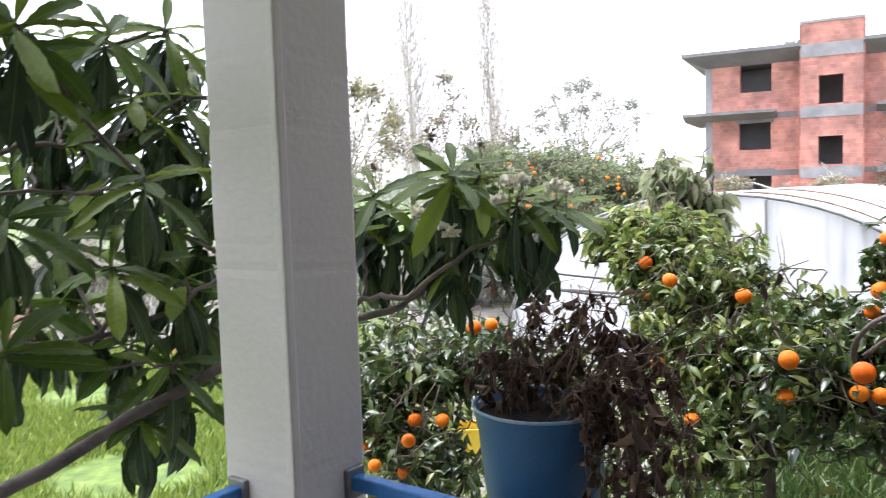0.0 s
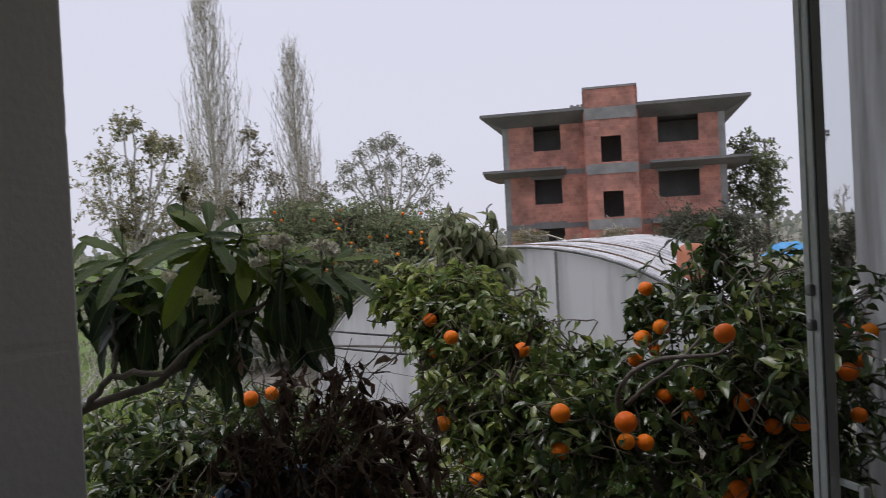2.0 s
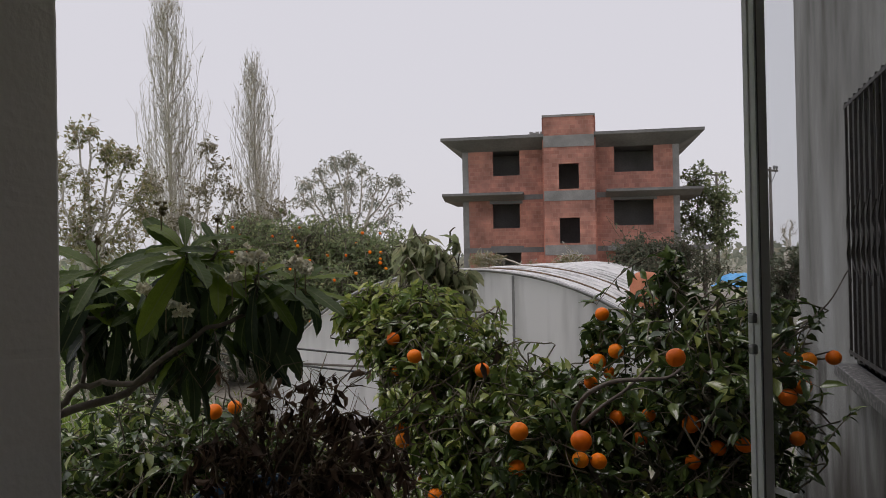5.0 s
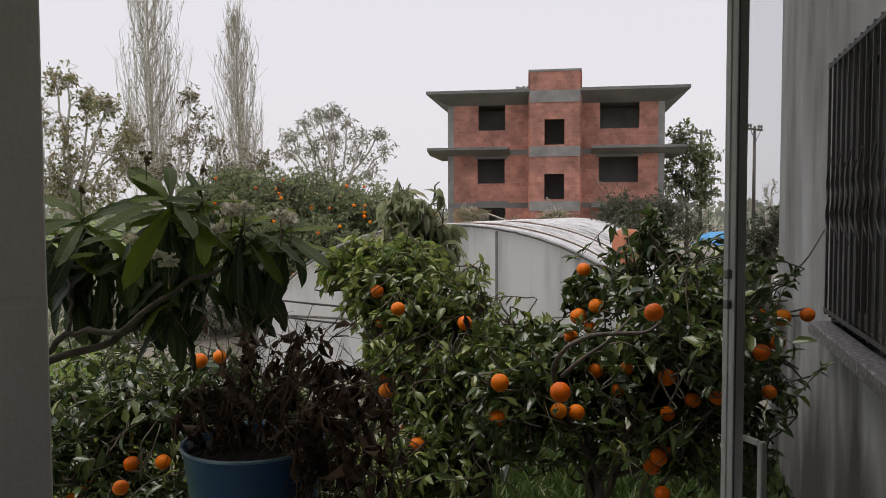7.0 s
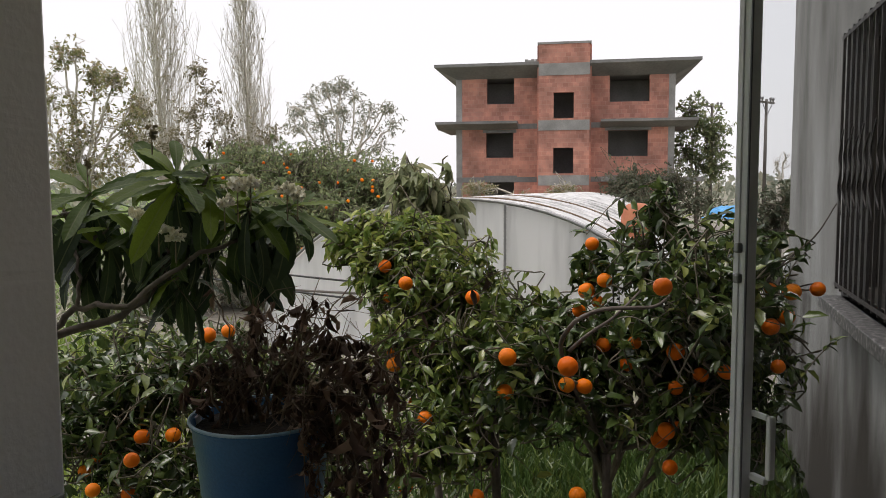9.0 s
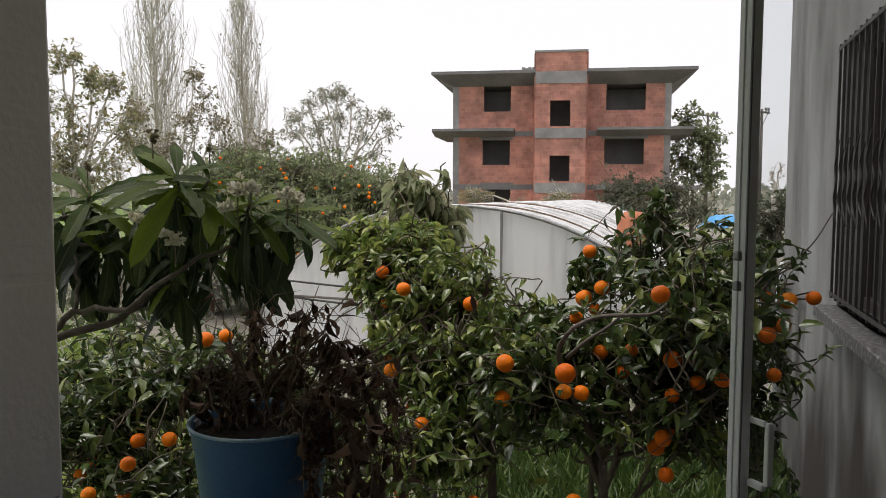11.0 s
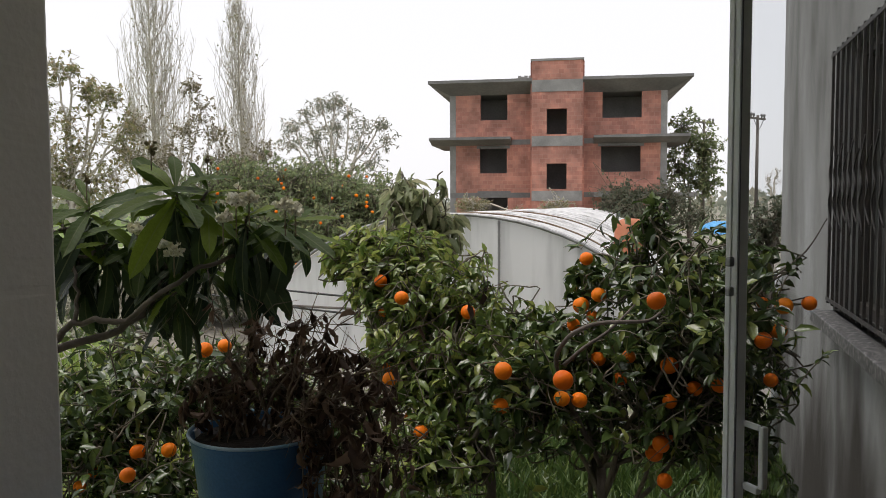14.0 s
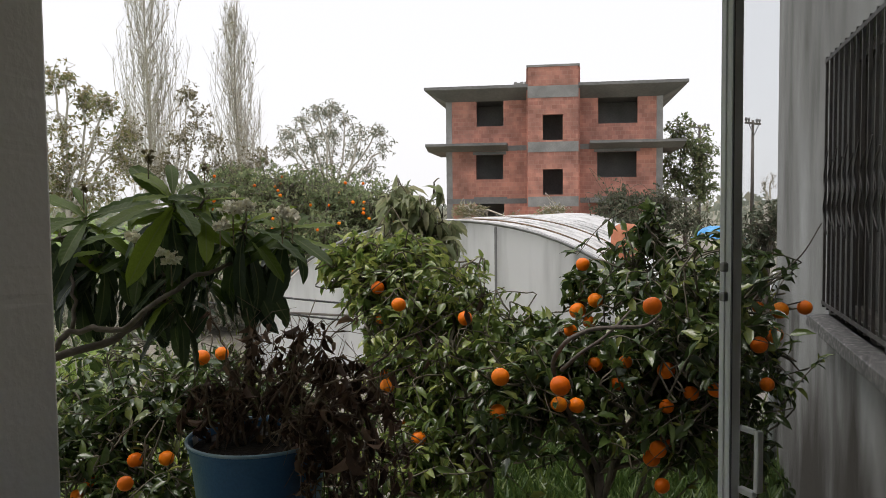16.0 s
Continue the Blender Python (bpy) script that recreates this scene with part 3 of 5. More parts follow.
def build_rails():
    front = holder("blue_rail", HOUSE @ Matrix.Translation((0, 0, 0.95)), "blue painted steel porch railing along the front", "railing", "porch railings")
    part("top_bar", box(-1.49, -0.05, 1.48, 1.52, 0.775, 0.815, 0.005), BLUE_PAINT, front)
    part("bottom_bar", box(-1.49, -0.05, 1.485, 1.515, 0.12, 0.15, 0.004), BLUE_PAINT, front)
    for i in range(10):
        x = -1.32 + i * 0.135
        part("baluster", box(x - 0.008, x + 0.008, 1.492, 1.508, 0.15, 0.775), BLUE_PAINT, front)
    part("end_post", box(-0.05, -0.01, 1.48, 1.52, 0.0, 0.815, 0.004), BLUE_PAINT, front)
    part("wall_flange", box(-1.495, -1.475, 1.465, 1.535, 0.75, 0.835, 0.004), STEEL, front, "rusty steel wall flange")
    left = holder("blue_rail", HOUSE @ Matrix.Translation((0, 0, 0.95)), "blue painted steel porch railing along the side", "railing", "porch railings")
    part("top_bar", box(-1.72, -1.68, -0.45, 1.285, 0.775, 0.815, 0.005), BLUE_PAINT, left)
    part("bottom_bar", box(-1.715, -1.685, -0.45, 1.285, 0.12, 0.15, 0.004), BLUE_PAINT, left)
    for i in range(11):
        y = -0.3 + i * 0.145
        part("baluster", box(-1.708, -1.692, y - 0.008, y + 0.008, 0.15, 0.775), BLUE_PAINT, left)
    part("wall_flange", box(-1.735, -1.665, 1.27, 1.29, 0.75, 0.835, 0.004), STEEL, left, "rusty steel wall flange")


build_rails()


def build_door():
    """Porch door leaf, ajar; local x runs from the free edge to the hinge, local -y faces the porch."""
    d = holder("porch_door", Matrix.Translation((0.859, 1.068, 0.97)) @ pose(0, 0, 0, 0, 0, 5), "white aluminium glazed porch door standing ajar", "door")
    w, h, st, th = 0.74, 2.12, 0.025, 0.020
    part("stile", box(0, st, 0, th, 0, h, 0.003), WHITE_FRAME, d)
    part("stile", box(w - st, w, 0, th, 0, h, 0.003), WHITE_FRAME, d)
    part("rail", box(st, w - st, 0, th, 0, 0.10, 0.003), WHITE_FRAME, d)
    part("rail", box(st, w - st, 0, th, h - 0.055, h, 0.003), WHITE_FRAME, d)
    part("rail", box(st, w - st, 0.002, th - 0.002, 0.80, 0.85, 0.003), WHITE_FRAME, d)
    part("seal", box(0.0005, 0.0035, -0.0025, 0.0005, 0.01, h - 0.01, 0.0008), GASKET, d, "dark grey rubber seal strip")
    part("gasket", box(st, st + 0.006, 0.008, th - 0.008, 0.85, h - 0.055), GASKET, d)
    part("flange", box(-0.003, 0.001, 0.012, th + 0.003, 0.01, h - 0.01, 0.001), WHITE_FRAME, d)
    pane = part("pane", box(st, w - st, th / 2 - 0.002, th / 2 + 0.002, 0.85, h - 0.055), GLASS, d, "clear glass pane")
    pane.visible_shadow = False
    part("panel", box(st, w - st, th / 2 - 0.006, th / 2 + 0.006, 0.10, 0.80), WHITE_FRAME, d)
    for z in (1.425, 1.475):
        part("latch", box(-0.009, 0.003, 0.006, 0.018, z - 0.008, z + 0.008, 0.003), STEEL, d)
    bm = box(0.020, 0.027, -0.034, 0.0, 1.196, 1.206, 0.002)
    box(0.021, 0.035, -0.042, -0.032, 1.098, 1.204, 0.003, bm)
    box(0.018, 0.030, -0.034, 0.0, 1.088, 1.100, 0.003, bm)
    part("handle", bm, WHITE_FRAME, d, "flat white pull handle")
    part("hinge", box(w, w + 0.02, 0.0, 0.03, 0.2, 0.32, 0.004), STEEL, d)
    part("hinge", box(w, w + 0.02, 0.0, 0.03, 1.8, 1.92, 0.004), STEEL, d)


build_door()


def build_window():
    x0, y0, y1, z0, z1 = 0.95, 3.1, 5.42, 1.84, 3.5
    w = holder("window_1", HOUSE, "dark timber window behind a wrought-iron grille", "window", kind="structure")
    part("window_frame", box(x0 + 0.13, x0 + 0.19, y1 - 0.07, y1, z0, z1), DARK_WOOD_ROOM, w)
    part("window_frame", box(x0 + 0.13, x0 + 0.19, y0, y0 + 0.07, z0, z1), DARK_WOOD_ROOM, w)
    part("window_frame", box(x0 + 0.13, x0 + 0.19, y0 + 0.07, y1 - 0.07, z1 - 0.07, z1), DARK_WOOD_ROOM, w)
    part("window_frame", box(x0 + 0.13, x0 + 0.19, y0 + 0.07, y1 - 0.07, z0, z0 + 0.07), DARK_WOOD_ROOM, w)
    for i in range(1, 3):
        y = y0 + (y1 - y0) * i / 3
        part("mullion", box(x0 + 0.13, x0 + 0.19, y - 0.035, y + 0.035, z0 + 0.07, z1 - 0.07), DARK_WOOD_ROOM, w)
        part("pane", box(x0 + 0.158, x0 + 0.163, y - (y1 - y0) / 3 + 0.05, y - 0.03, z0 + 0.07, z1 - 0.07), GLASS, w)
    part("pane", box(x0 + 0.158, x0 + 0.163, y1 - (y1 - y0) / 3 + 0.03, y1 - 0.07, z0 + 0.07, z1 - 0.07), GLASS, w)
    sill = part("window_sill", box(x0 - 0.13, x0 + 0.13, y0 - 0.1, y1 + 0.03, z0 - 0.075, z0, 0.006), STONE_SILL)
    sill.matrix_basis = HOUSE
    tagged(sill, "speckled mosaic stone window sill", "window sill", kind="structure")
    g = holder("window_grille", HOUSE, "dark wrought-iron window grille with twisted ornaments", "grille")
    xg = x0 - 0.035
    n = 17
    for i in range(n):
        y = y0 + 0.02 + (y1 - y0 - 0.04) * i / (n - 1)
        part("bar", box(xg - 0.008, xg + 0.008, y - 0.008, y + 0.008, z0 + 0.05, z1 - 0.02), IRON, g)
    for z in (z0 + 0.08, z1 - 0.05):
        part("cross_bar", box(xg - 0.012, xg - 0.008, y0, y1, z - 0.012, z + 0.012), IRON, g)
    for i in range(n - 1):
        y = y0 + 0.02 + (y1 - y0 - 0.04) * (i + 0.5) / (n - 1)
        v = ([], [])
        zc = z0 + 0.78
        hh = 0.2 + 0.06 * (i % 2)
        tube(v, curve_pts([(xg - 0.012, y - 0.06, zc + hh), (xg - 0.016, y + 0.03, zc + 0.1), (xg - 0.016, y - 0.02, zc), (xg - 0.016, y + 0.04, zc - 0.1), (xg - 0.012, y - 0.05, zc - hh)], 4), [0.005] * 17, 5)
        mesh_ob("scroll", *v, IRON, g, True)
    d = holder("drain_pipe", HOUSE, "pale plastic rainwater pipe on the house wall", "pipe")
    v = ([], [])
    tube(v, [(0.90, 7.9, 0), (0.90, 7.9, 1.75), (0.93, 7.9, 1.9)], [0.035] * 3, 12)
    mesh_ob("pipe", *v, WHITE_FRAME, d, True)


build_window()


# ---------------------------------------------------------------- bucket with the dead plant
BX, BY, BZ = (0.149, 1.956, 1.985)


def build_bucket():
    b = holder("bucket", Matrix.Translation((BX, BY, BZ - 0.36)), "blue plastic bucket used as a plant pot, on a block plinth", "bucket")
    S = 1.02
    prof = [(0.0, 0.0), (0.125, 0.0), (0.132, 0.01), (0.160, 0.30), (0.163, 0.305), (0.166, 0.345), (0.172, 0.350), (0.173, 0.358), (0.168, 0.360), (0.161, 0.352), (0.130, 0.03), (0.0, 0.028)]
    n = 48
    verts = [(S * r * math.cos(2 * math.pi * k / n), S * r * math.sin(2 * math.pi * k / n), z) for r, z in prof for k in range(n)]
    faces = [(i * n + k, i * n + (k + 1) % n, (i + 1) * n + (k + 1) % n, (i + 1) * n + k) for i in range(len(prof) - 1) for k in range(n)]
    mesh_ob("body", verts, faces, BLUE_PLASTIC, b, True)
    bm = bmesh.new()
    bmesh.ops.create_circle(bm, cap_ends=True, segments=40, radius=0.162)
    bmesh.ops.translate(bm, verts=bm.verts, vec=(0, 0, 0.336))
    part("soil", bm, SOIL, b, "dark damp potting soil")
    v = ([], [])
    tube(v, [(0.1745 * math.cos(a), 0.1745 * math.sin(a), 0.3585) for a in np.linspace(0, 2 * math.pi, 49)], [0.0042] * 49, 6, False)
    tagged(mesh_ob("rim", *v, RIM, b, True), "pale worn bucket rim with its highlight in the colour")
    for s in (-1, 1):
        e = part("handle_ear", box(-0.02, 0.02, -0.006, 0.012, -0.03, 0.01, 0.004), WHITE_FRAME, b)
        e.matrix_basis = pose(0.172 * s * 0.94, -0.10 * s * 0.6, 0.345, 0, 0, 70 if s > 0 else -110)
    p = part("plinth", box(BX - 0.2, BX + 0.2, BY - 0.19, BY + 0.2, 0, BZ - 0.36, 0.01), CONCRETE)
    tagged(p, "grey concrete block plinth beside the porch", "plinth")


build_bucket()


def build_dead_plant():
    rng = np.random.default_rng(12)
    d = holder("dead_plant", Matrix.Translation((BX, BY, BZ - 0.05)), "withered brown potted plant with limp hanging leaves", "plant")
    right = Vector((math.cos(radians(-17)), math.sin(radians(-17)), 0))
    ahead = Vector((0.3, 0.95, 0))
    up_ = Vector((0, 0, 1))
    for i in range(61):
        sort = ("spill", "upright", "upright", "left", "twig")[i % 5] if i < 45 else "drape" if i < 53 else "fall"
        if sort == "spill":
            s = right * rng.uniform(0.05, 0.13) + ahead * rng.uniform(-0.08, 0.10)
            w, h = rng.uniform(0.10, 0.26), rng.uniform(0.14, 0.24)
            side = ahead * rng.normal(0, 0.05)
            pts = [s, s + right * w * 0.4 + side + up_ * h, s + right * w * 0.85 + side + up_ * h * 0.75, s + right * w * 1.05 + side * 1.5 - up_ * rng.uniform(0.05, 0.34)]
            leaves, lo = 26, 0.3
        elif sort == "fall":
            s = right * rng.uniform(0.06, 0.13) + ahead * rng.uniform(-0.08, 0.08)
            w, side = rng.uniform(0.18, 0.30), ahead * rng.normal(-0.02, 0.05)
            pts = [s, right * w * 0.75 + side + up_ * rng.uniform(0.10, 0.17), right * w + side * 1.3 + up_ * 0.02, right * w * 1.06 + side * 1.5 - up_ * rng.uniform(0.16, 0.38)]
            leaves, lo = 15, 0.4
        elif sort == "drape":
            s = right * rng.uniform(0.06, 0.12) - ahead * rng.uniform(0.02, 0.08)
            edge = (right * rng.uniform(0.5, 1.0) - ahead * rng.uniform(0.25, 0.85)).normalized()
            pts = [s, edge * 0.15 + up_ * rng.uniform(0.09, 0.13), edge * 0.195 + up_ * 0.06, edge * rng.uniform(0.19, 0.215) - up_ * rng.uniform(0.06, 0.22)]
            leaves, lo = 15, 0.35
        elif sort == "upright":
            s = right * rng.uniform(-0.08, 0.11) + ahead * rng.uniform(0.0, 0.12)
            h = rng.uniform(0.16, 0.33)
            lean = right * rng.normal(0.03, 0.07) + ahead * rng.normal(0.02, 0.05)
            pts = [s, s + lean * 0.3 + up_ * h * 0.5, s + lean + up_ * h]
            leaves, lo = 13, 0.3
        elif sort == "left":
            s = -right * rng.uniform(0.0, 0.09) + ahead * rng.uniform(-0.04, 0.09)
            w, h = rng.uniform(0.02, 0.10), rng.uniform(0.12, 0.22)
            pts = [s, s - right * w * 0.5 + up_ * h * 0.8, s - right * w + up_ * h * 0.8, s - right * w * 1.25 + up_ * h * rng.uniform(0.1, 0.5)]
            leaves, lo = 16, 0.35
        else:
            s = right * rng.uniform(-0.08, 0.1) + ahead * rng.uniform(-0.05, 0.1)
            lean = right * rng.normal(0.05, 0.17) + ahead * rng.normal(0, 0.08)
            h = rng.uniform(0.2, 0.42)
            pts = [s, s + lean * 0.45 + up_ * h * 0.6, s + lean + up_ * h]
            leaves, lo = 3, 0.5
        line = curve_pts(pts, 6, 0.005, rng)
        v = ([], [])
        tube(v, line, taper(0.0038, 0.001, len(line)), 5)
        for _ in range(6):
            k = int(rng.integers(len(line) // 3, len(line) - 1))
            tube(v, [line[k], line[k] + Vector(rng.normal(0, 0.03, 3)), line[k] + Vector(rng.normal(0, 0.06, 3))], [0.0016, 0.0012, 0.0006], 3)
        stem = mesh_ob("stem", *v, DRY, d, True)
        pos, way, face = [], [], []
        for k in range(leaves):
            f = rng.uniform(lo, 1.0) * (len(line) - 1)
            j = min(int(f), len(line) - 2)
            pos.append(line[j].lerp(line[j + 1], f - j))
            way.append(Vector(rng.normal(0, 0.4, 3)) - up_ * rng.uniform(0.5, 1.2))
            face.append(Vector(rng.normal(0, 1, 3)))
        ln = rng.uniform(0.025, 0.062, len(pos)) * (1.5 if sort == "fall" else 1.0)
        lv, lf = scatter(CURL, pos, way, face, ln, ln * rng.uniform(0.2, 0.45, len(pos)))
        tagged(mesh_ob("withered_foliage", lv, lf, DEAD_LEAF, stem, True), kind="stuff")


build_dead_plant()


# ---------------------------------------------------------------- loquat tree
def loquat_leaf(seed, mat, arch=(0.45, 1.0)):
    """A long arched leaf with a sunken midrib and ruffled side veins, along x."""
    rng = np.random.default_rng(seed)
    bend, n = rng.uniform(*arch), 13
    verts, faces = [], []
    ang, x, z = 0.0, 0.0, 0.0
    for i in range(n):
        t = i / (n - 1)
        w = 0.122 * (math.sin(math.pi * min(1, t * 0.93 + 0.04)) ** 0.75) * (0.5 + 0.75 * t) + 0.006
        if i == n - 1:
            w = 0.004
        ruf = 0.010 * (1 if i % 2 else -1) + 0.012 * math.sin(i * 0.9 + seed)
        for s in (-1, -0.5, 0, 0.5, 1):
            verts.append((x, s * w, z + abs(s) * 0.05 - (0.02 * s * s) + ruf * abs(s)))
        ang -= bend / n * 1.6
        x += math.cos(ang) / (n - 1)
        z += math.sin(ang) / (n - 1)
    for i in range(n - 1):
        for k in range(4):
            a = i * 5 + k
            faces.append((a, a + 5, a + 6, a + 1))
    me = bpy.data.meshes.new("leaf")
    me.from_pydata(verts, [], faces)
    lay = me.uv_layers.new(name="along")
    flat = [((lp.vertex_index // 5) / (n - 1), 0.5 + verts[lp.vertex_index][1]) for lp in me.loops]
    lay.data.foreach_set("uv", [c for pair in flat for c in pair])
    me.polygons.foreach_set("use_smooth", [True] * len(me.polygons))
    me.materials.append(mat)
    return me


LEAVES = [loquat_leaf(s, LOQUAT) for s in range(6)]
FRESH = [loquat_leaf(s + 10, YOUNG, (0.2, 0.6)) for s in range(6)]


def build_loquat():
    rng = np.random.default_rng(21)
    base = (-1.75, 2.0, 0.0)
    t = holder("loquat_tree", Matrix.Translation(base), "loquat tree with long ribbed drooping leaves and cream blossom", "tree")
    o = Vector(base)
    fork = Vector((-1.623, 2.085, 1.594))
    v = ([], [])
    line = curve_pts([base, (Vector(base) + fork) / 2 + Vector((0.05, 0, 0)), fork], 6, 0.01, rng)
    tube(v, [p - o for p in line], taper(0.06, 0.032, len(line)), 10)
    mesh_ob("trunk", *v, BARK, t, True)
    near_tips = [((-0.359, 3.028, 2.534), 0.27, 9, 9),
                 ((-0.468, 3.164, 2.471), 0.26, 8, 9),
                 ((-0.057, 2.727, 2.598), 0.28, 14, 5),
                 ((0.047, 2.799, 2.592), 0.25, 7, 6),
                 ((-0.049, 2.876, 2.502), 0.27, 3, 10),
                 ((0.176, 2.752, 2.508), 0.27, 8, 9),
                 ((0.139, 2.811, 2.428), 0.27, 3, 9),
                 ((0.323, 2.809, 2.486), 0.26, 9, 8),
                 ((-0.044, 2.970, 2.362), 0.25, 6, 8),
                 ((-0.063, 2.967, 2.238), 0.25, 2, 8),
                 ((-0.309, 3.057, 2.404), 0.26, 5, 9),
                 ((-0.215, 2.978, 2.467), 0.25, 6, 7),
                 ((-0.594, 3.258, 2.495), 0.27, 7, 8),
                 ((0.208, 2.838, 2.375), 0.27, 3, 9),
                 ((-0.414, 3.190, 2.335), 0.25, 4, 9),
                 ((-0.251, 3.191, 2.331), 0.25, 4, 9),
                 ((-0.144, 3.207, 2.298), 0.25, 4, 9),
                 ((0.051, 3.042, 2.319), 0.25, 5, 9),
                 ((-0.165, 3.063, 2.401), 0.25, 5, 7)]
    side_tips = [(-1.045, 1.795, 2.946), (-1.076, 2.353, 3.033), (-1.013, 2.660, 3.111), (-1.094, 2.541, 2.871), (-0.996, 2.742, 2.873), (-0.939, 2.220, 2.604), (-1.105, 1.810, 2.508),
                 (-1.044, 2.199, 2.348), (-1.063, 1.687, 2.210), (-0.936, 2.495, 2.278), (-0.954, 2.375, 2.025), (-1.056, 2.362, 1.869), (-0.971, 2.565, 1.885), (-1.335, 2.536, 2.841),
                 (-1.070, 2.927, 2.684), (-1.669, 2.922, 2.680), (-1.527, 3.017, 2.591), (-1.457, 2.860, 3.145), (-1.079, 3.163, 3.126), (-1.388, 2.932, 2.779), (-1.524, 2.332, 2.809),
                 (-1.377, 1.997, 2.363), (-0.830, 2.825, 2.632), (-0.779, 2.796, 2.260), (-0.805, 2.951, 2.954)]
    side_tips += [(-1.446, 2.950, 3.015), (-1.166, 2.955, 3.050), (-1.491, 2.749, 3.006), (-1.536, 2.733, 2.809), (-1.022, 2.635, 2.786), (-1.264, 2.822, 2.645), (-1.297, 2.404, 2.423), (-1.067, 2.711, 2.477),
                  (-0.961, 2.805, 2.389), (-1.280, 2.486, 2.196), (-1.282, 2.190, 2.257), (-0.938, 2.683, 2.116), (-1.158, 2.577, 2.062), (-1.094, 1.840, 2.892), (-0.982, 2.933, 2.746)]
    limbs = [
        ([fork, (-1.365, 2.098, 1.726), (-1.110, 2.260, 1.849), (-0.843, 2.472, 1.971), (-0.503, 3.003, 2.020), (-0.227, 3.030, 2.110), (-0.125, 3.062, 2.240), (-0.074, 2.906, 2.458)], 0.0244, 0.0090),
        ([(-1.456, 2.082, 1.665), (-1.383, 1.981, 2.157), (-1.221, 2.181, 2.129), (-1.036, 2.334, 2.151), (-0.853, 2.495, 2.257), (-0.731, 2.706, 2.388)], 0.0151, 0.0060),
        ([(-1.221, 2.181, 2.129), (-1.132, 2.226, 2.055), (-1.005, 2.325, 2.029), (-0.918, 2.375, 2.024)], 0.0064, 0.0045),
        ([(-1.384, 1.979, 2.127), (-1.501, 2.105, 2.479), (-1.426, 2.323, 2.684), (-1.270, 2.427, 2.714), (-1.116, 2.531, 2.752), (-0.996, 2.744, 2.893)], 0.0139, 0.0053),
        ([(-1.501, 2.105, 2.479), (-1.524, 2.125, 2.727), (-1.421, 2.335, 2.836), (-1.318, 2.442, 2.919), (-1.238, 2.551, 3.013), (-1.013, 2.660, 3.111)], 0.0116, 0.0053),
        ([(-1.501, 2.105, 2.479), (-1.487, 2.413, 2.561), (-1.361, 2.515, 2.566), (-1.158, 2.517, 2.579), (-0.959, 2.269, 2.597)], 0.0081, 0.0045),
        ([(-0.503, 3.003, 2.020), (-0.413, 2.984, 2.126), (-0.234, 2.877, 2.143), (-0.057, 2.729, 2.291), (0.114, 2.787, 2.359), (0.263, 2.904, 2.431)], 0.0128, 0.0060),
        ([(-0.413, 2.984, 2.126), (-0.409, 2.994, 2.257), (-0.448, 3.128, 2.456)], 0.0081, 0.0045),
    ]
    pool = []
    for pts, a, b in limbs:
        line = curve_pts(pts, 5, 0.006, rng)
        pool += line
        v = ([], [])
        tube(v, [p - o for p in line], taper(a, b, len(line)), 8)
        mesh_ob("limb", *v, BARK, t, True)
    heaps = {False: [[], [], []], True: [[], [], []]}
    made = 0
    spots = [(*p, 0) for p in near_tips] + [(p, 0.24, 8, 11, 1) for p in side_tips]
    for q, (tip, size, rising, hanging, where) in enumerate(spots):
        tip = Vector(tip)
        root = min(pool, key=lambda p: (p - tip).length + (0.25 if p.z > tip.z else 0))
        v = ([], [])
        line = curve_pts([root, root.lerp(tip, 0.5) + Vector((0, 0, -0.03)), tip], 4, 0.004, rng)
        tube(v, [p - o for p in line], taper(0.008, 0.005, len(line)), 6)
        mesh_ob("shoot", *v, BARK, t, True)
        axis = (line[-1] - line[-2]).normalized() * 0.2 + Vector((0.32, -0.42, 0.78) if where else (-0.06, -0.46, 0.85)) + Vector(rng.normal(0, 0.13, 3))
        axis.normalize()
        m0 = axis.to_track_quat("Z", "X").to_matrix().to_4x4()
        n = rising + hanging
        for k in range(n):
            f = k / n
            fresh = k < rising
            lift = (26 - 38 * k / max(1, rising) if fresh else -14 - 56 * (k - rising + 0.5) / hanging) + rng.normal(0, 7)
            ln = size * rng.uniform(0.82, 1.12) * (0.72 + 0.3 * min(1, k / 4))
            m = (Matrix.Translation(tip - o - axis * 0.10 * f) @ m0 @ pose(0, 0, 0, 0, 0, k * 137.5 + rng.normal(0, 14))
                 @ pose(0, 0, 0, rng.normal(0, 14), -lift, 0) @ Matrix.Diagonal((ln, ln * rng.uniform(0.72, 1.0), ln * rng.uniform(0.7, 1.2), 1)))
            leaf = (FRESH if fresh else LEAVES)[int(rng.integers(6))]
            loose = heaps[fresh]
            if made < 296 and (where == 0 or q % 4 == 0):
                ob = new("leaf", leaf)
                ob.parent = t
                ob.matrix_basis = m
                made += 1
            else:
                first = len(loose[0])
                loose[0] += [m @ w.co for w in leaf.vertices]
                loose[1] += [tuple(first + i for i in f.vertices) for f in leaf.polygons]
                loose[2] += [c for d in leaf.uv_layers["along"].data for c in d.uv]
    for fresh, loose in heaps.items():
        crown = tagged(mesh_ob("crown", loose[0], loose[1], YOUNG if fresh else LOQUAT, t, True), kind="stuff")
        crown.data.uv_layers.new(name="along").data.foreach_set("uv", loose[2])
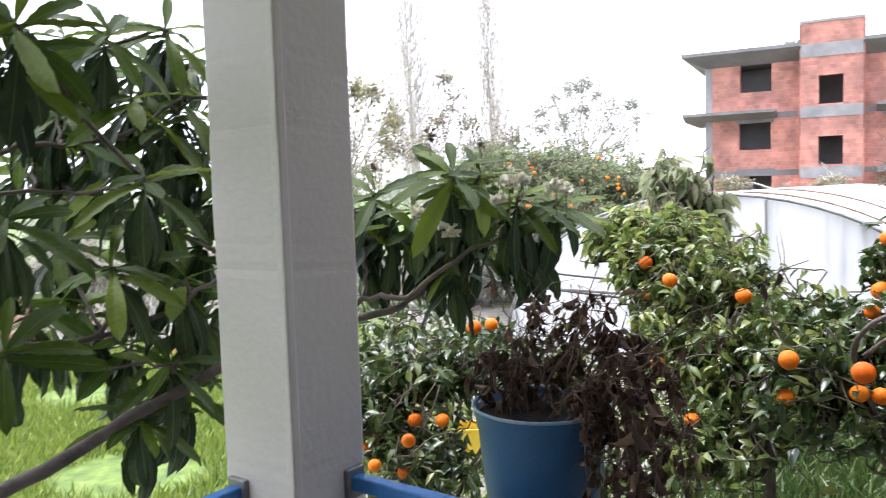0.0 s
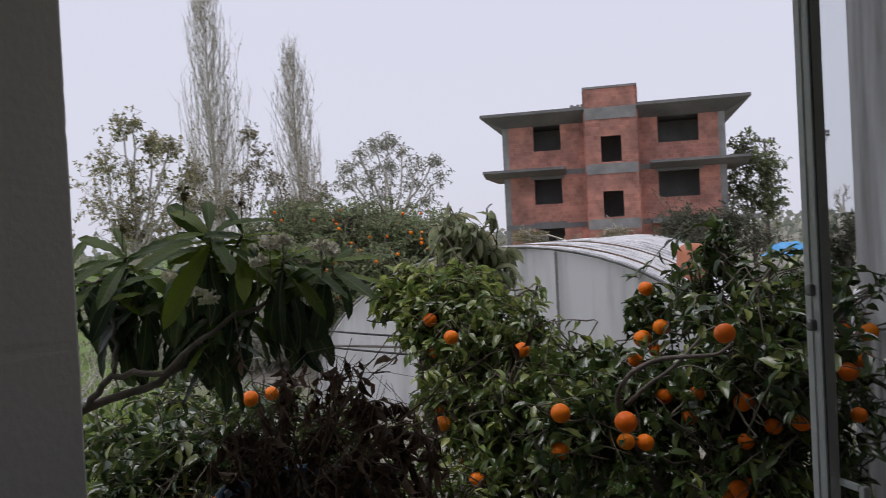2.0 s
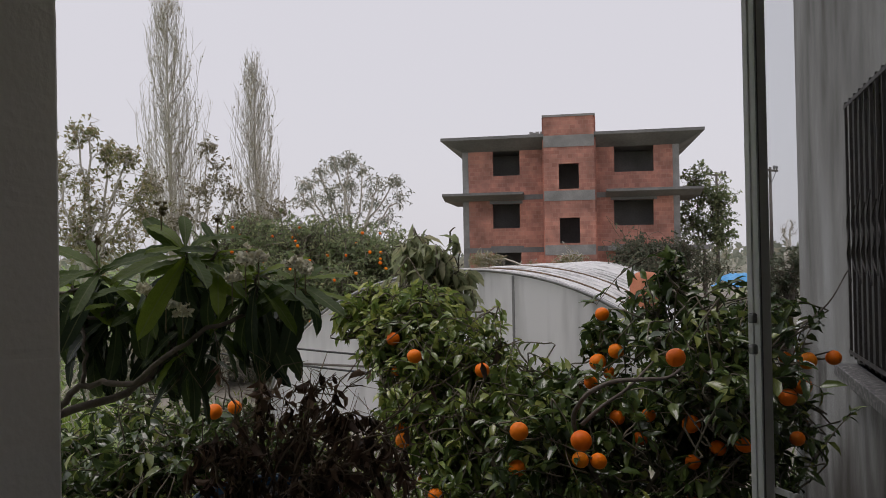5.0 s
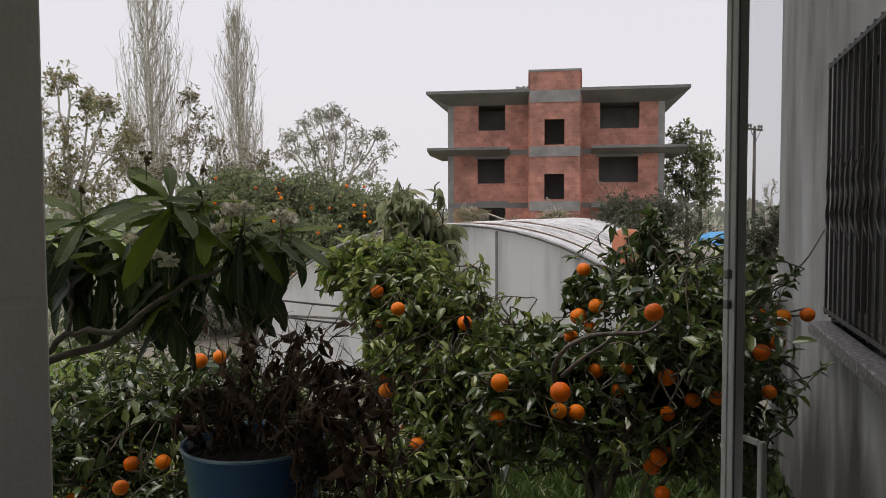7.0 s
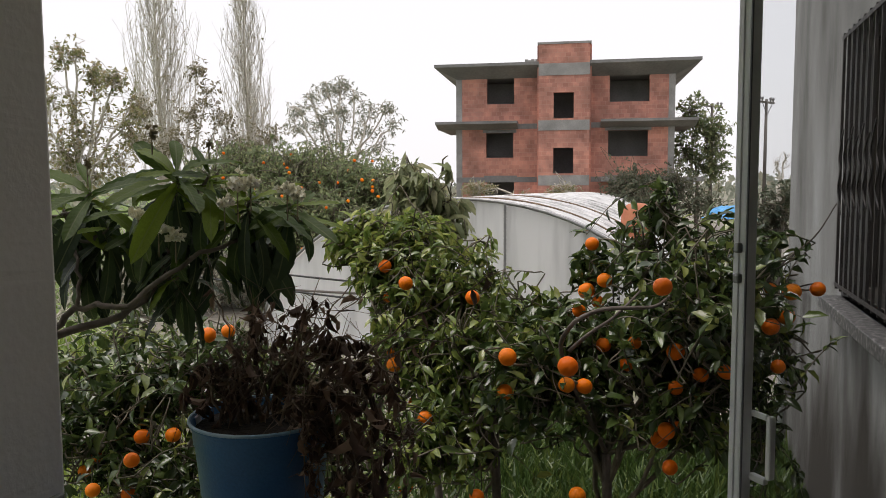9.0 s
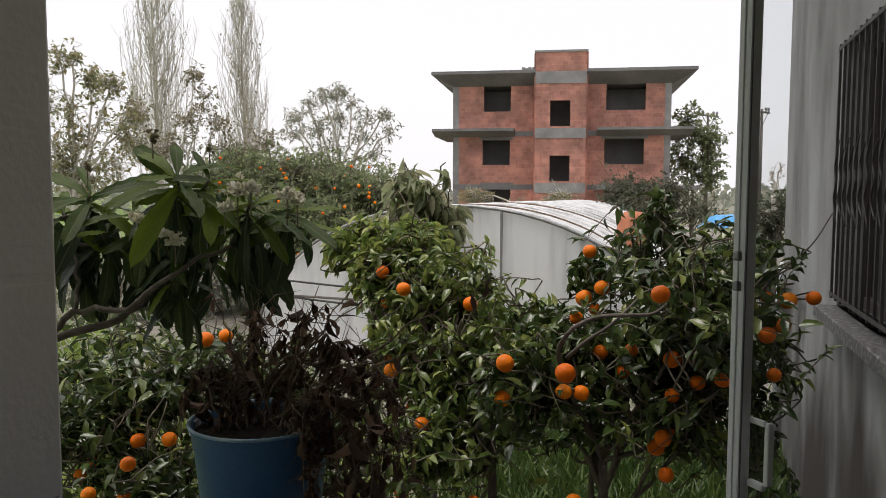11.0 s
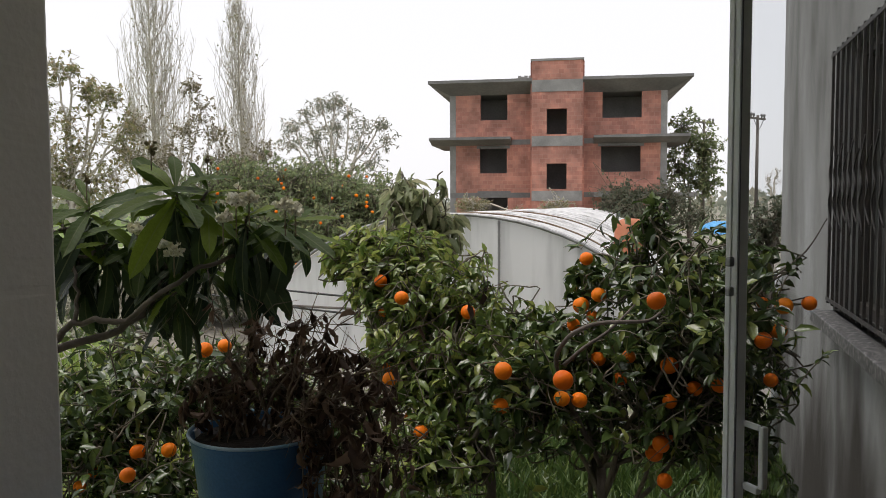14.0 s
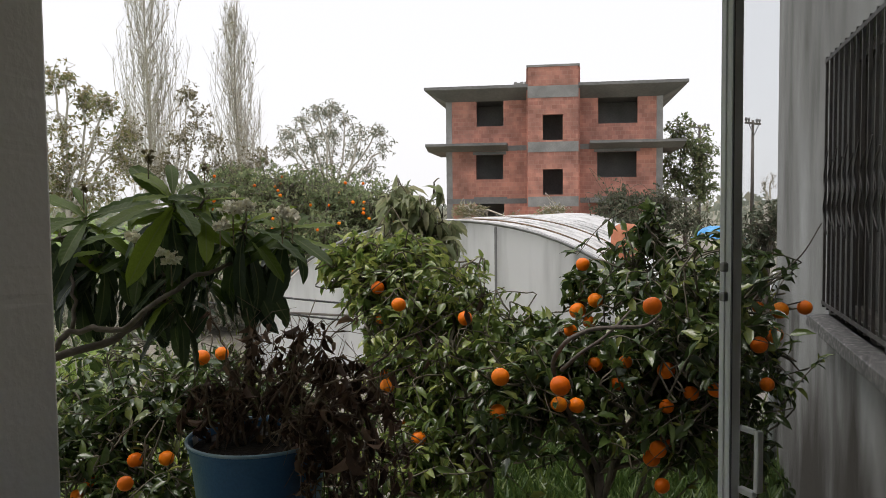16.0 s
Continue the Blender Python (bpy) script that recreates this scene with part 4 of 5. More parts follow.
    for p, s in (((0.129, 2.559, 2.542), 0.075), ((0.088, 2.569, 2.493), 0.06), ((0.290, 2.613, 2.534), 0.07), ((-0.182, 2.757, 2.454), 0.057), ((-0.120, 2.734, 2.403), 0.06), ((-0.067, 2.715, 2.378), 0.057), ((0.169, 2.547, 2.556), 0.06), ((0.322, 2.601, 2.515), 0.057), ((-0.130, 2.726, 2.720), 0.045), ((-0.360, 2.982, 2.622), 0.05), ((0.048, 2.752, 2.685), 0.03)):
        p = Vector(p)
        v = ([], [])
        tube(v, [p - o - Vector((0, 0, s * 1.4)), p - o, p - o + Vector((0.01, 0, s * 0.5))], [0.0026, 0.0022, 0.0015], 5)
        pts, ways = [], []
        for k in range(26 if s > 0.055 else 9):
            d = Vector(rng.normal(0, 0.24, 3)) * s
            d.z = abs(d.z) * 0.8
            if s < 0.055:
                d = Vector((d.x * 0.35, d.y * 0.35, d.z * 1.6))
            tube(v, [p - o, p - o + d], [0.002, 0.0015], 3)
            for j in range(6 if s > 0.055 else 2):
                pts.append(p - o + d)
                ways.append(Vector(rng.normal(0, 1, 3)) + Vector((0, 0, 0.4)))
        cl = tagged(mesh_ob("panicle", *v, BUD, t), kind="stuff")
        ln = rng.uniform(0.011, 0.021, len(pts))
        pv, pf = scatter(PLAIN, pts, ways, [Vector(rng.normal(0, 1, 3)) for _ in pts], ln, ln)
        tagged(mesh_ob("blossom", pv, pf, PETAL if s > 0.055 else BUD, cl), kind="stuff")


build_loquat()


# ---------------------------------------------------------------- orange trees
def build_citrus():
    right_fruit = [(1.648, 3.037, 2.294), (1.282, 1.939, 2.256), (1.646, 2.920, 2.146), (1.618, 3.029, 2.089), (1.538, 2.943, 2.018), (1.665, 3.010, 2.039), (1.584, 2.813, 1.893),
                 (1.653, 2.689, 1.922), (1.672, 2.779, 1.813), (1.239, 2.449, 1.911), (1.344, 2.668, 1.781), (1.409, 2.647, 1.776), (1.750, 2.552, 1.906), (1.840, 2.516, 1.817)] + [(1.871, 2.405, 1.856), (1.746, 2.541, 1.767), (1.809, 2.614, 1.616), (1.707, 2.539, 1.602), (1.737, 2.630, 1.535), (1.716, 2.525, 1.461), (1.326, 2.536, 1.395), (1.961, 3.018, 1.987),
                 (2.318, 2.706, 2.106), (2.333, 2.597, 2.107), (2.434, 2.566, 2.118), (2.379, 2.677, 1.989), (1.963, 2.286, 2.038), (2.126, 2.429, 1.847)]
    right = branch_tree("orange_tree", "dense dark-green orange tree hung with ripe oranges", "tree", (1.601, 2.762, 0.104), (1.582, 2.776, 1.447),
                        [((1.901, 2.852, 2.283), (0.42, 0.40, 0.22), 3), ((1.849, 2.540, 2.130), (0.35, 0.4, 0.35), 3), ((1.658, 2.897, 1.921), (0.36, 0.35, 0.24), 3),
                         ((1.333, 2.881, 1.777), (0.36, 0.35, 0.24), 3), ((1.813, 2.622, 1.730), (0.36, 0.35, 0.30), 3), ((1.695, 3.121, 2.217), (0.10, 0.12, 0.08), 0.5),
                         ((2.338, 2.811, 2.173), (0.22, 0.3, 0.32), 0.9), ((2.330, 2.684, 1.893), (0.18, 0.3, 0.34), 0.6), ((1.604, 2.892, 1.654), (0.42, 0.3, 0.18), 0.6),
                         ((1.883, 2.874, 2.477), (0.10, 0.12, 0.12), 0.5), ((2.198, 2.829, 1.874), (0.3, 0.3, 0.4), 2), ((2.272, 2.670, 1.505), (0.18, 0.3, 0.36), 0.6), ((1.472, 3.065, 1.978), (0.16, 0.2, 0.14), 0.7)],
                        900, 11, (0.070, 0.48), CITRUS, LEAF, BARK, 0.024, 5, 0.3, 0.34, 0.35, 0.03, "orange trees", fruit=right_fruit, radius=0.0335)
    o = right.matrix_basis.translation
    for pts, a in (([(1.582, 2.776, 1.447), (1.336, 2.678, 1.869), (1.270, 2.503, 2.037), (1.346, 2.432, 2.107), (1.435, 2.353, 2.124), (1.511, 2.330, 2.129), (1.589, 2.360, 2.156)], 0.0105),
                   ([(1.290, 2.541, 1.944), (1.338, 2.480, 2.016), (1.428, 2.457, 2.078), (1.547, 2.479, 2.163)], 0.008),
                   ([(2.171, 2.743, 1.991), (2.291, 2.619, 2.218), (2.429, 2.586, 2.335), (2.519, 2.569, 2.470)], 0.005),
                   ([(2.168, 2.735, 1.894), (2.310, 2.603, 2.100), (2.435, 2.568, 2.147)], 0.005)):
        v = ([], [])
        line = curve_pts(pts, 5)
        tube(v, [p - o for p in line], taper(a, a * 0.5, len(line)), 8)
        mesh_ob("limb", *v, BARK, right, True)

    middle_fruit = [(0.900, 3.413, 2.107), (0.890, 3.788, 2.150), (0.922, 3.868, 1.978), (1.207, 3.363, 2.033), (0.849, 3.449, 1.723), (0.889, 3.648, 1.739), (0.926, 3.199, 1.536), (0.984, 3.598, 1.493), (0.883, 3.391, 1.160),
                  (1.111, 2.699, 1.901), (1.117, 2.737, 1.755), (1.100, 3.014, 1.231)]
    middle = branch_tree("orange_tree", "bushy orange tree with bright green leaves and a few oranges", "tree", (1.300, 3.272, 0.055), (1.262, 3.200, 1.551),
                         [((1.116, 3.705, 2.011), (0.36, 0.4, 0.34), 4), ((1.020, 3.957, 2.150), (0.24, 0.3, 0.20), 2), ((1.301, 3.756, 2.055), (0.20, 0.3, 0.24), 2),
                          ((1.129, 3.470, 1.767), (0.42, 0.4, 0.28), 3), ((0.933, 3.637, 1.775), (0.24, 0.3, 0.22), 1.2), ((1.107, 3.242, 1.475), (0.36, 0.4, 0.26), 1.4), ((1.389, 3.389, 1.765), (0.28, 0.3, 0.2), 2), ((1.392, 3.194, 1.962), (0.24, 0.3, 0.13), 1.6),
                          ((0.882, 3.204, 1.432), (0.3, 0.3, 0.22), 1)],
                         1000, 12, (0.064, 0.47), CITRUS, BRIGHT_LEAF, BARK, 0.025, 6, 0.3, 0.34, 0.35, 0.03, "orange trees", fruit=middle_fruit, radius=0.033)

    bush_fruit = [(0.029, 3.546, 1.897), (0.120, 3.727, 1.877), (-0.261, 3.557, 1.463), (-0.273, 3.194, 1.485), (-0.458, 3.665, 1.359), (-0.499, 3.571, 1.331), (-0.430, 3.288, 1.347), (-0.131, 3.516, 1.470), (-0.315, 3.455, 1.251), (-0.247, 3.694, 1.221)]
    bush = branch_tree("orange_tree", "low orange bush with sparse thin twigs and small oranges", "tree", (-0.141, 3.618, 0.051), (-0.134, 3.598, 1.096),
                       [((-0.348, 3.816, 1.637), (0.40, 0.4, 0.25), 2), ((-0.456, 3.623, 1.439), (0.32, 0.35, 0.25), 2), ((-0.098, 3.951, 1.669), (0.35, 0.35, 0.22), 2), ((0.355, 3.806, 1.625), (0.35, 0.35, 0.17), 1.6),
                        ((-0.220, 3.541, 1.338), (0.35, 0.35, 0.2), 2), ((0.482, 3.543, 1.474), (0.3, 0.3, 0.3), 1.5), ((-0.633, 4.116, 1.644), (0.3, 0.3, 0.2), 1.2), ((-0.398, 4.473, 1.763), (0.4, 0.35, 0.16), 1.2), ((0.072, 4.321, 1.699), (0.3, 0.35, 0.16), 1.2), ((0.591, 3.280, 1.259), (0.35, 0.3, 0.2), 1)],
                       660, 10, (0.078, 0.44), CITRUS, LEAF, BARK, 0.03, 8, 0.3, 0.36, 0.3, 0.03, "orange trees", fruit=bush_fruit, radius=0.032)

    branch_tree("lemon_tree", "young citrus tree with yellow-green new leaves", "tree", (0.839, 4.354, -0.042), (1.008, 4.248, 1.814),
                [((1.013, 4.180, 2.273), (0.24, 0.3, 0.15), 2), ((1.178, 4.238, 2.330), (0.3, 0.3, 0.16), 2), ((0.801, 4.246, 2.274), (0.13, 0.2, 0.10), 0.6), ((1.483, 4.132, 2.199), (0.15, 0.2, 0.10), 0.6),
                 ((0.867, 4.098, 2.333), (0.20, 0.20, 0.14), 1.0), ((0.960, 3.905, 2.238), (0.20, 0.20, 0.16), 1.0), ((0.790, 4.222, 2.244), (0.16, 0.16, 0.10), 1.0), ((1.158, 4.058, 2.330), (0.22, 0.22, 0.14), 1.0), ((0.870, 3.978, 2.115), (0.16, 0.16, 0.12), 1.0)],
                400, 10, (0.068, 0.42), CITRUS, PALE_LEAF, BARK, 0.03, 9, 0.5, 0.3, 0.3, 0.03)
    branch_tree("limp_leaved_tree", "slender young tree with pale limp hanging leaves", "tree", (1.508, 4.779, -0.001), (1.446, 4.862, 1.995),
                [((1.426, 4.915, 2.557), (0.26, 0.3, 0.18), 3), ((1.322, 4.958, 2.670), (0.16, 0.2, 0.10), 1), ((1.556, 4.887, 2.706), (0.10, 0.1, 0.12), 0.7), ((1.199, 4.863, 2.338), (0.2, 0.2, 0.14), 1), ((1.584, 4.856, 2.444), (0.14, 0.2, 0.14), 1)],
                130, 10, (0.135, 0.34), CITRUS, DROOP_LEAF, BARK, 0.025, 10, 1.3, 0.3, 0.2, 0.03)


build_citrus()


# ---------------------------------------------------------------- greenhouse
def build_greenhouse():
    cx, half, top, y0, y1 = -3.2, 3.25, 2.36, 10.77, 25.0
    g = holder("greenhouse", HOUSE, "white plastic film tunnel greenhouse with sagging cover", "greenhouse")
    na, nl = 40, 108

    def arch(a, s=1.0):
        return cx - math.cos(a) * half * s, max(0.0, math.sin(a)) ** 0.92 * top * s

    verts, faces = [], []
    for j in range(nl + 1):
        y = y0 - 0.05 + (y1 - y0) * j / nl
        sag = -0.075 * abs(math.sin(math.pi * j / 6)) + 0.02 * math.sin(j * 2.1) * (j % 6 in (1, 5))
        for i in range(na + 1):
            x, z = arch(math.pi * i / na, 1.0)
            w = 0.012 * noise.noise((x * 2.3, y * 1.7, z * 2))
            verts.append((x + w, y, z + (sag + w * 1.4) * (z / top)))
    n = na + 1
    faces = [(j * n + i, j * n + i + 1, (j + 1) * n + i + 1, (j + 1) * n + i) for j in range(nl) for i in range(na)]
    mesh_ob("cover", verts, faces, FILM, g, True)
    # gable film, gently puckered
    verts, faces = [], []
    m = 16
    for j in range(m + 1):
        for i in range(na + 1):
            x, z = arch(math.pi * i / na, 0.995)
            z2 = z * j / m
            verts.append((x, y0 + 0.03 * noise.noise((x * 1.4, z2 * 1.0, 3)) * (j / m) + 0.012 * math.sin(x * 9 + z2), z2))
    faces = [(j * n + i, j * n + i + 1, (j + 1) * n + i + 1, (j + 1) * n + i) for j in range(m) for i in range(na)]
    mesh_ob("gable", verts, faces, FILM, g, True)
    for j in range(0, nl + 1, 12):
        v = ([], [])
        y = y0 + (y1 - y0) * j / nl
        tube(v, [(arch(math.pi * i / 30, 0.985 if j else 1.005)[0], y - (0.04 if not j else 0), arch(math.pi * i / 30, 0.985 if j else 1.005)[1]) for i in range(31)], [0.025] * 31, 6)
        mesh_ob("hoop", *v, STEEL, g, True)
    for k in range(9):
        v = ([], [])
        y = y0 + 0.35 + 0.79 * k
        pts = [(arch(math.pi * i / 40, 1.004)[0], y + 0.03 * noise.noise((i * 0.4, k, 0)), arch(math.pi * i / 40, 1.004)[1] + 0.004) for i in range(3, 38)]
        tube(v, pts, [0.014] * len(pts), 5)
        mesh_ob("rope", *v, DRY if k in (1, 4) else FILM, g, True)
    x = -2.46
    h = arch(math.acos((cx - x) / half))[1]
    part("post", box(x - 0.016, x + 0.016, y0 - 0.09, y0 - 0.05, 0, h - 0.02, 0.005), SOFFIT, g)
    v = ([], [])
    tube(v, [(cx - 3.2, y0 - 0.08, 0.95), (-4.6, y0 - 0.09, 0.93), (-2.5, y0 - 0.08, 0.96)], [0.02] * 3, 6)
    mesh_ob("batten", *v, POST_WOOD, g)
    part("gable", box(cx - half, cx + half, y1 - 0.02, y1 + 0.02, 0, 0.5), FILM, g)


build_greenhouse()


# ---------------------------------------------------------------- unfinished apartment building
def build_apartments():
    m = Matrix.Translation((10.906, 35.974, 0)) @ pose(0, 0, 0, 0, 0, -27)
    b = holder("apartment_building", m, "unfinished three-storey brick apartment building with raw concrete slabs", "building")
    wl0, wl1, depth = 0.88, 11.35, 11.0
    wins = {"up": [(2.41, 3.74, 6.57, 7.83), (8.32, 10.17, 6.56, 7.85)], "mid": [(2.37, 3.71, 3.96, 5.17), (8.27, 10.13, 3.97, 5.2)], "low": [(2.4, 3.75, 1.3, 2.92), (8.3, 10.1, 1.3, 2.9)]}
    tz = {"up": (5.74, 6.95), "mid": (3.15, 4.36)}
    floors = {"low": (0.0, 3.0), "mid": (3.0, 5.6), "up": (5.6, 8.25)}
    front, thick = 1.0, 0.22

    def holed(xa, xb, za, zb, holes, y, mat, name):
        """A wall slice with real openings."""
        bm = bmesh.new()
        x = xa
        for x0, x1, z0, z1 in sorted(holes):
            box(x, x0, y, y + thick, za, zb, 0, bm)
            box(x0, x1, y, y + thick, za, z0, 0, bm)
            box(x0, x1, y, y + thick, z1, zb, 0, bm)
            x = x1
        box(x, xb, y, y + thick, za, zb, 0, bm)
        return part(name, bm, mat, b)

    for f, (za, zb) in floors.items():
        left = [w for w in wins[f] if w[0] < 5]
        right = [w for w in wins[f] if w[0] > 7]
        holed(wl0 + 0.3, 5.0, za, zb - 0.25, left, front, BRICK, "wall")
        holed(7.33, wl1 - 0.3, za, zb - 0.25, right, front, BRICK, "wall")
        th = [(5.68, 6.62, *tz[f])] if f in tz else []
        holed(5.25, 7.1, za, zb + (1.0 if f == "up" else 0), th, 0.02, BRICK, "stair_wall")
        for x0, x1, z0, z1 in left + right:
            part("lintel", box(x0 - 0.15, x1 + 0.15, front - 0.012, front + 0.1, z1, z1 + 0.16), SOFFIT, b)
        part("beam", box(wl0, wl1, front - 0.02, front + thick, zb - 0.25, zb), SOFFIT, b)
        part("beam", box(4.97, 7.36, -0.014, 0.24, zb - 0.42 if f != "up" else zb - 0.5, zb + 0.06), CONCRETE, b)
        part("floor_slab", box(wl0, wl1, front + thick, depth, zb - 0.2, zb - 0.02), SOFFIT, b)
    for x in (wl0 + 0.15, wl1 - 0.15):
        part("column", box(x - 0.15, x + 0.15, front - 0.015, front + 0.3, 0, 8.2), CONCRETE, b)
    for x, y in ((4.1, front - 0.012), (7.6, front - 0.012)):
        part("column", box(x - 0.15, x + 0.15, y, y + 0.25, 0, 8.0), BRICK, b)
    for x in (5.12, 7.22):
        part("column", box(x - 0.13, x + 0.13, 0.0, 0.25, 0, 9.2), BRICK, b)
    for x in (5.0, 7.34):
        part("stair_side_wall", box(x - 0.1 if x < 6 else x - 0.12, x + 0.12 if x < 6 else x + 0.1, 0.252, 3.2, 0, 9.2), BRICK, b)
    part("stair_back_wall", box(5.12, 7.22, 2.2, 2.4, 0, 9.2), PALE_INNER, b)
    part("stair_roof", box(4.92, 7.42, -0.02, 3.25, 9.2, 9.3), CONCRETE, b)
    for xa, xb in ((wl0, wl0 + 0.22), (wl1 - 0.22, wl1)):
        part("side_wall", box(xa, xb, front + 0.31, depth, 0, 8.05), BRICK, b)
    part("back_wall", box(wl0, wl1, depth, depth + 0.22, 0, 8.05), BRICK, b)
    # Added wall close behind the openings, pale to lift their dark.
    part("inner_wall", box(wl0 + 0.3, wl1 - 0.3, 3.0, 3.2, 0, 8.0), PALE_INNER, b)

    def eave(x0, x1, y0, y1, z, name, thick_in=0.55, thick_out=0.14):
        """A slab whose underside slopes up to a thin edge."""
        bm = bmesh.new()
        inner = [(max(x0 + 1.0, min(x, x1 - 1.0)), y) for x, y in ((x0 + 0.85, y0 + 0.95), (x1 - 0.95, y0 + 0.95), (x1 - 0.95, y1 - 0.9), (x0 + 0.85, y1 - 0.9))]
        outer = [(x0, y0), (x1, y0), (x1, y1), (x0, y1)]
        top = [bm.verts.new((*p, z)) for p in outer]
        edge = [bm.verts.new((*p, z - thick_out)) for p in outer]
        low = [bm.verts.new((*p, z - thick_in)) for p in inner]
        bm.faces.new(top)
        bm.faces.new(low[::-1])
        for i in range(4):
            k = (i + 1) % 4
            bm.faces.new((top[i], edge[i], edge[k], top[k]))
            bm.faces.new((edge[i], low[i], low[k], edge[k]))
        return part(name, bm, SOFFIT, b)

    eave(-0.05, 12.4, 0.05, depth + 1, 8.42, "roof", 0.62)
    # broken crust on the roof edge beside the stair tower
    v = bmesh.new()
    for i in range(7):
        box(4.2 + i * 0.1, 4.36 + i * 0.1, 0.3, 0.5, 8.421, 8.47 + 0.12 * abs(math.sin(i * 1.9)), 0.02, v)
    part("rubble", v, CONCRETE, b)

    def wedge(x0, x1, y0, y1, z0, z1, lip):
        """A cantilevered slab, thin at its front edge."""
        bm = box(x0, x1, y0, y1, z0, z1)
        for w in bm.verts:
            if w.co.y < y0 + 0.01 and w.co.z < z0 + 0.01:
                w.co.z = z1 - lip
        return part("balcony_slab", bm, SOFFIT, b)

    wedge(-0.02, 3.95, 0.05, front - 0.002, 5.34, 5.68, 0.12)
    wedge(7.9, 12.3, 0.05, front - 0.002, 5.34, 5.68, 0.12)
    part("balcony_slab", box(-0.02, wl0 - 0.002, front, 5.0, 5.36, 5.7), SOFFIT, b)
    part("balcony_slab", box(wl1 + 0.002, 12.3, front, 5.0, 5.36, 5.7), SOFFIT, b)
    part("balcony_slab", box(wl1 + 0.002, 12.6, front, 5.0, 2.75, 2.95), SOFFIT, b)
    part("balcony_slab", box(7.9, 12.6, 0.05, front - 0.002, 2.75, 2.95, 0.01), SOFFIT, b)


build_apartments()


# ---------------------------------------------------------------- distant trees
def poplar(base, height, spread, count, seed, leaves):
    rng = np.random.default_rng(seed)
    t = holder("poplar", Matrix.Translation(base), "tall bare upright poplar with pale thin branches", "tree", "poplars")
    v = ([], [])
    stem = curve_pts([(0, 0, 0), (0.1, 0, height * 0.35), (-0.05, 0.05, height * 0.7), (0.05, 0, height)], 6)
    tube(v, stem, taper(0.13, 0.012, len(stem)), 8)
    mesh_ob("trunk", *v, PALE_HAZE_BARK, t, True)
    lv = ([], [])
    pos, way, up = [], [], []
    for i in range(count):
        f = 0.03 + 0.86 * (i / count) ** 1.1
        h = f * height
        a = rng.uniform(0, 2 * math.pi)
        ln = height * rng.uniform(0.17, 0.40) * (1.02 - 0.86 * f)
        out = spread * rng.uniform(0.2, 1.1) * (1.03 - f) ** 0.75 * min(1.0, 0.45 + 2.2 * f)
        k = min(int(f * (len(stem) - 1)), len(stem) - 2)
        s = stem[k].lerp(stem[k + 1], f * (len(stem) - 1) - k)
        d = Vector((math.cos(a), math.sin(a), 0))
        line = curve_pts([s, s + d * out * 0.55 + Vector((0, 0, ln * 0.3)), s + d * out * 0.9 + Vector((0, 0, ln * 0.7)), s + d * out * rng.uniform(0.8, 1.15) + Vector((0, 0, ln * 1.25))], 3, 0.03, rng)
        tube(lv, line, taper(0.034 * (1.25 - f), 0.009, len(line)), 4, False)
        for q in range(10):
            g = rng.uniform(0.2, 1.0) * (len(line) - 1)
            j = min(int(g), len(line) - 2)
            p = line[j].lerp(line[j + 1], g - j)
            tl = rng.uniform(0.5, 1.4) * (1.15 - 0.6 * f)
            e = p + Vector((rng.normal(0, 0.27), rng.normal(0, 0.27), 1)) * tl
            tube(lv, [p, p.lerp(e, 0.5) + Vector(rng.normal(0, 0.04, 3)), e], [0.010, 0.008, 0.005], 3, False)
            if rng.random() < leaves:
                for _ in range(3):
                    pos.append(p.lerp(e, rng.random()))
                    way.append(Vector(rng.normal(0, 0.6, 3)) - Vector((0, 0, 0.6)))
                    up.append(Vector(rng.normal(0, 1, 3)))
    tagged(mesh_ob("branchwork", *lv, PALE_HAZE_BARK, t, True), kind="stuff")
    if pos:
        ln = rng.uniform(0.08, 0.15, len(pos))
        tagged(mesh_ob("crown", *scatter(PLAIN, pos, way, up, ln, ln * 0.8), GOLD_HAZE_LEAF, t), kind="stuff")
    return t


def ground_under(p):
    return (p[0], p[1], 0.0)


poplar(ground_under((-2.328, 49.096, 2.697)), 19.5, 2.9, 230, 31, 0.12)
poplar(ground_under((2.799, 49.592, 2.675)), 15.6, 2.4, 190, 32, 0.12)


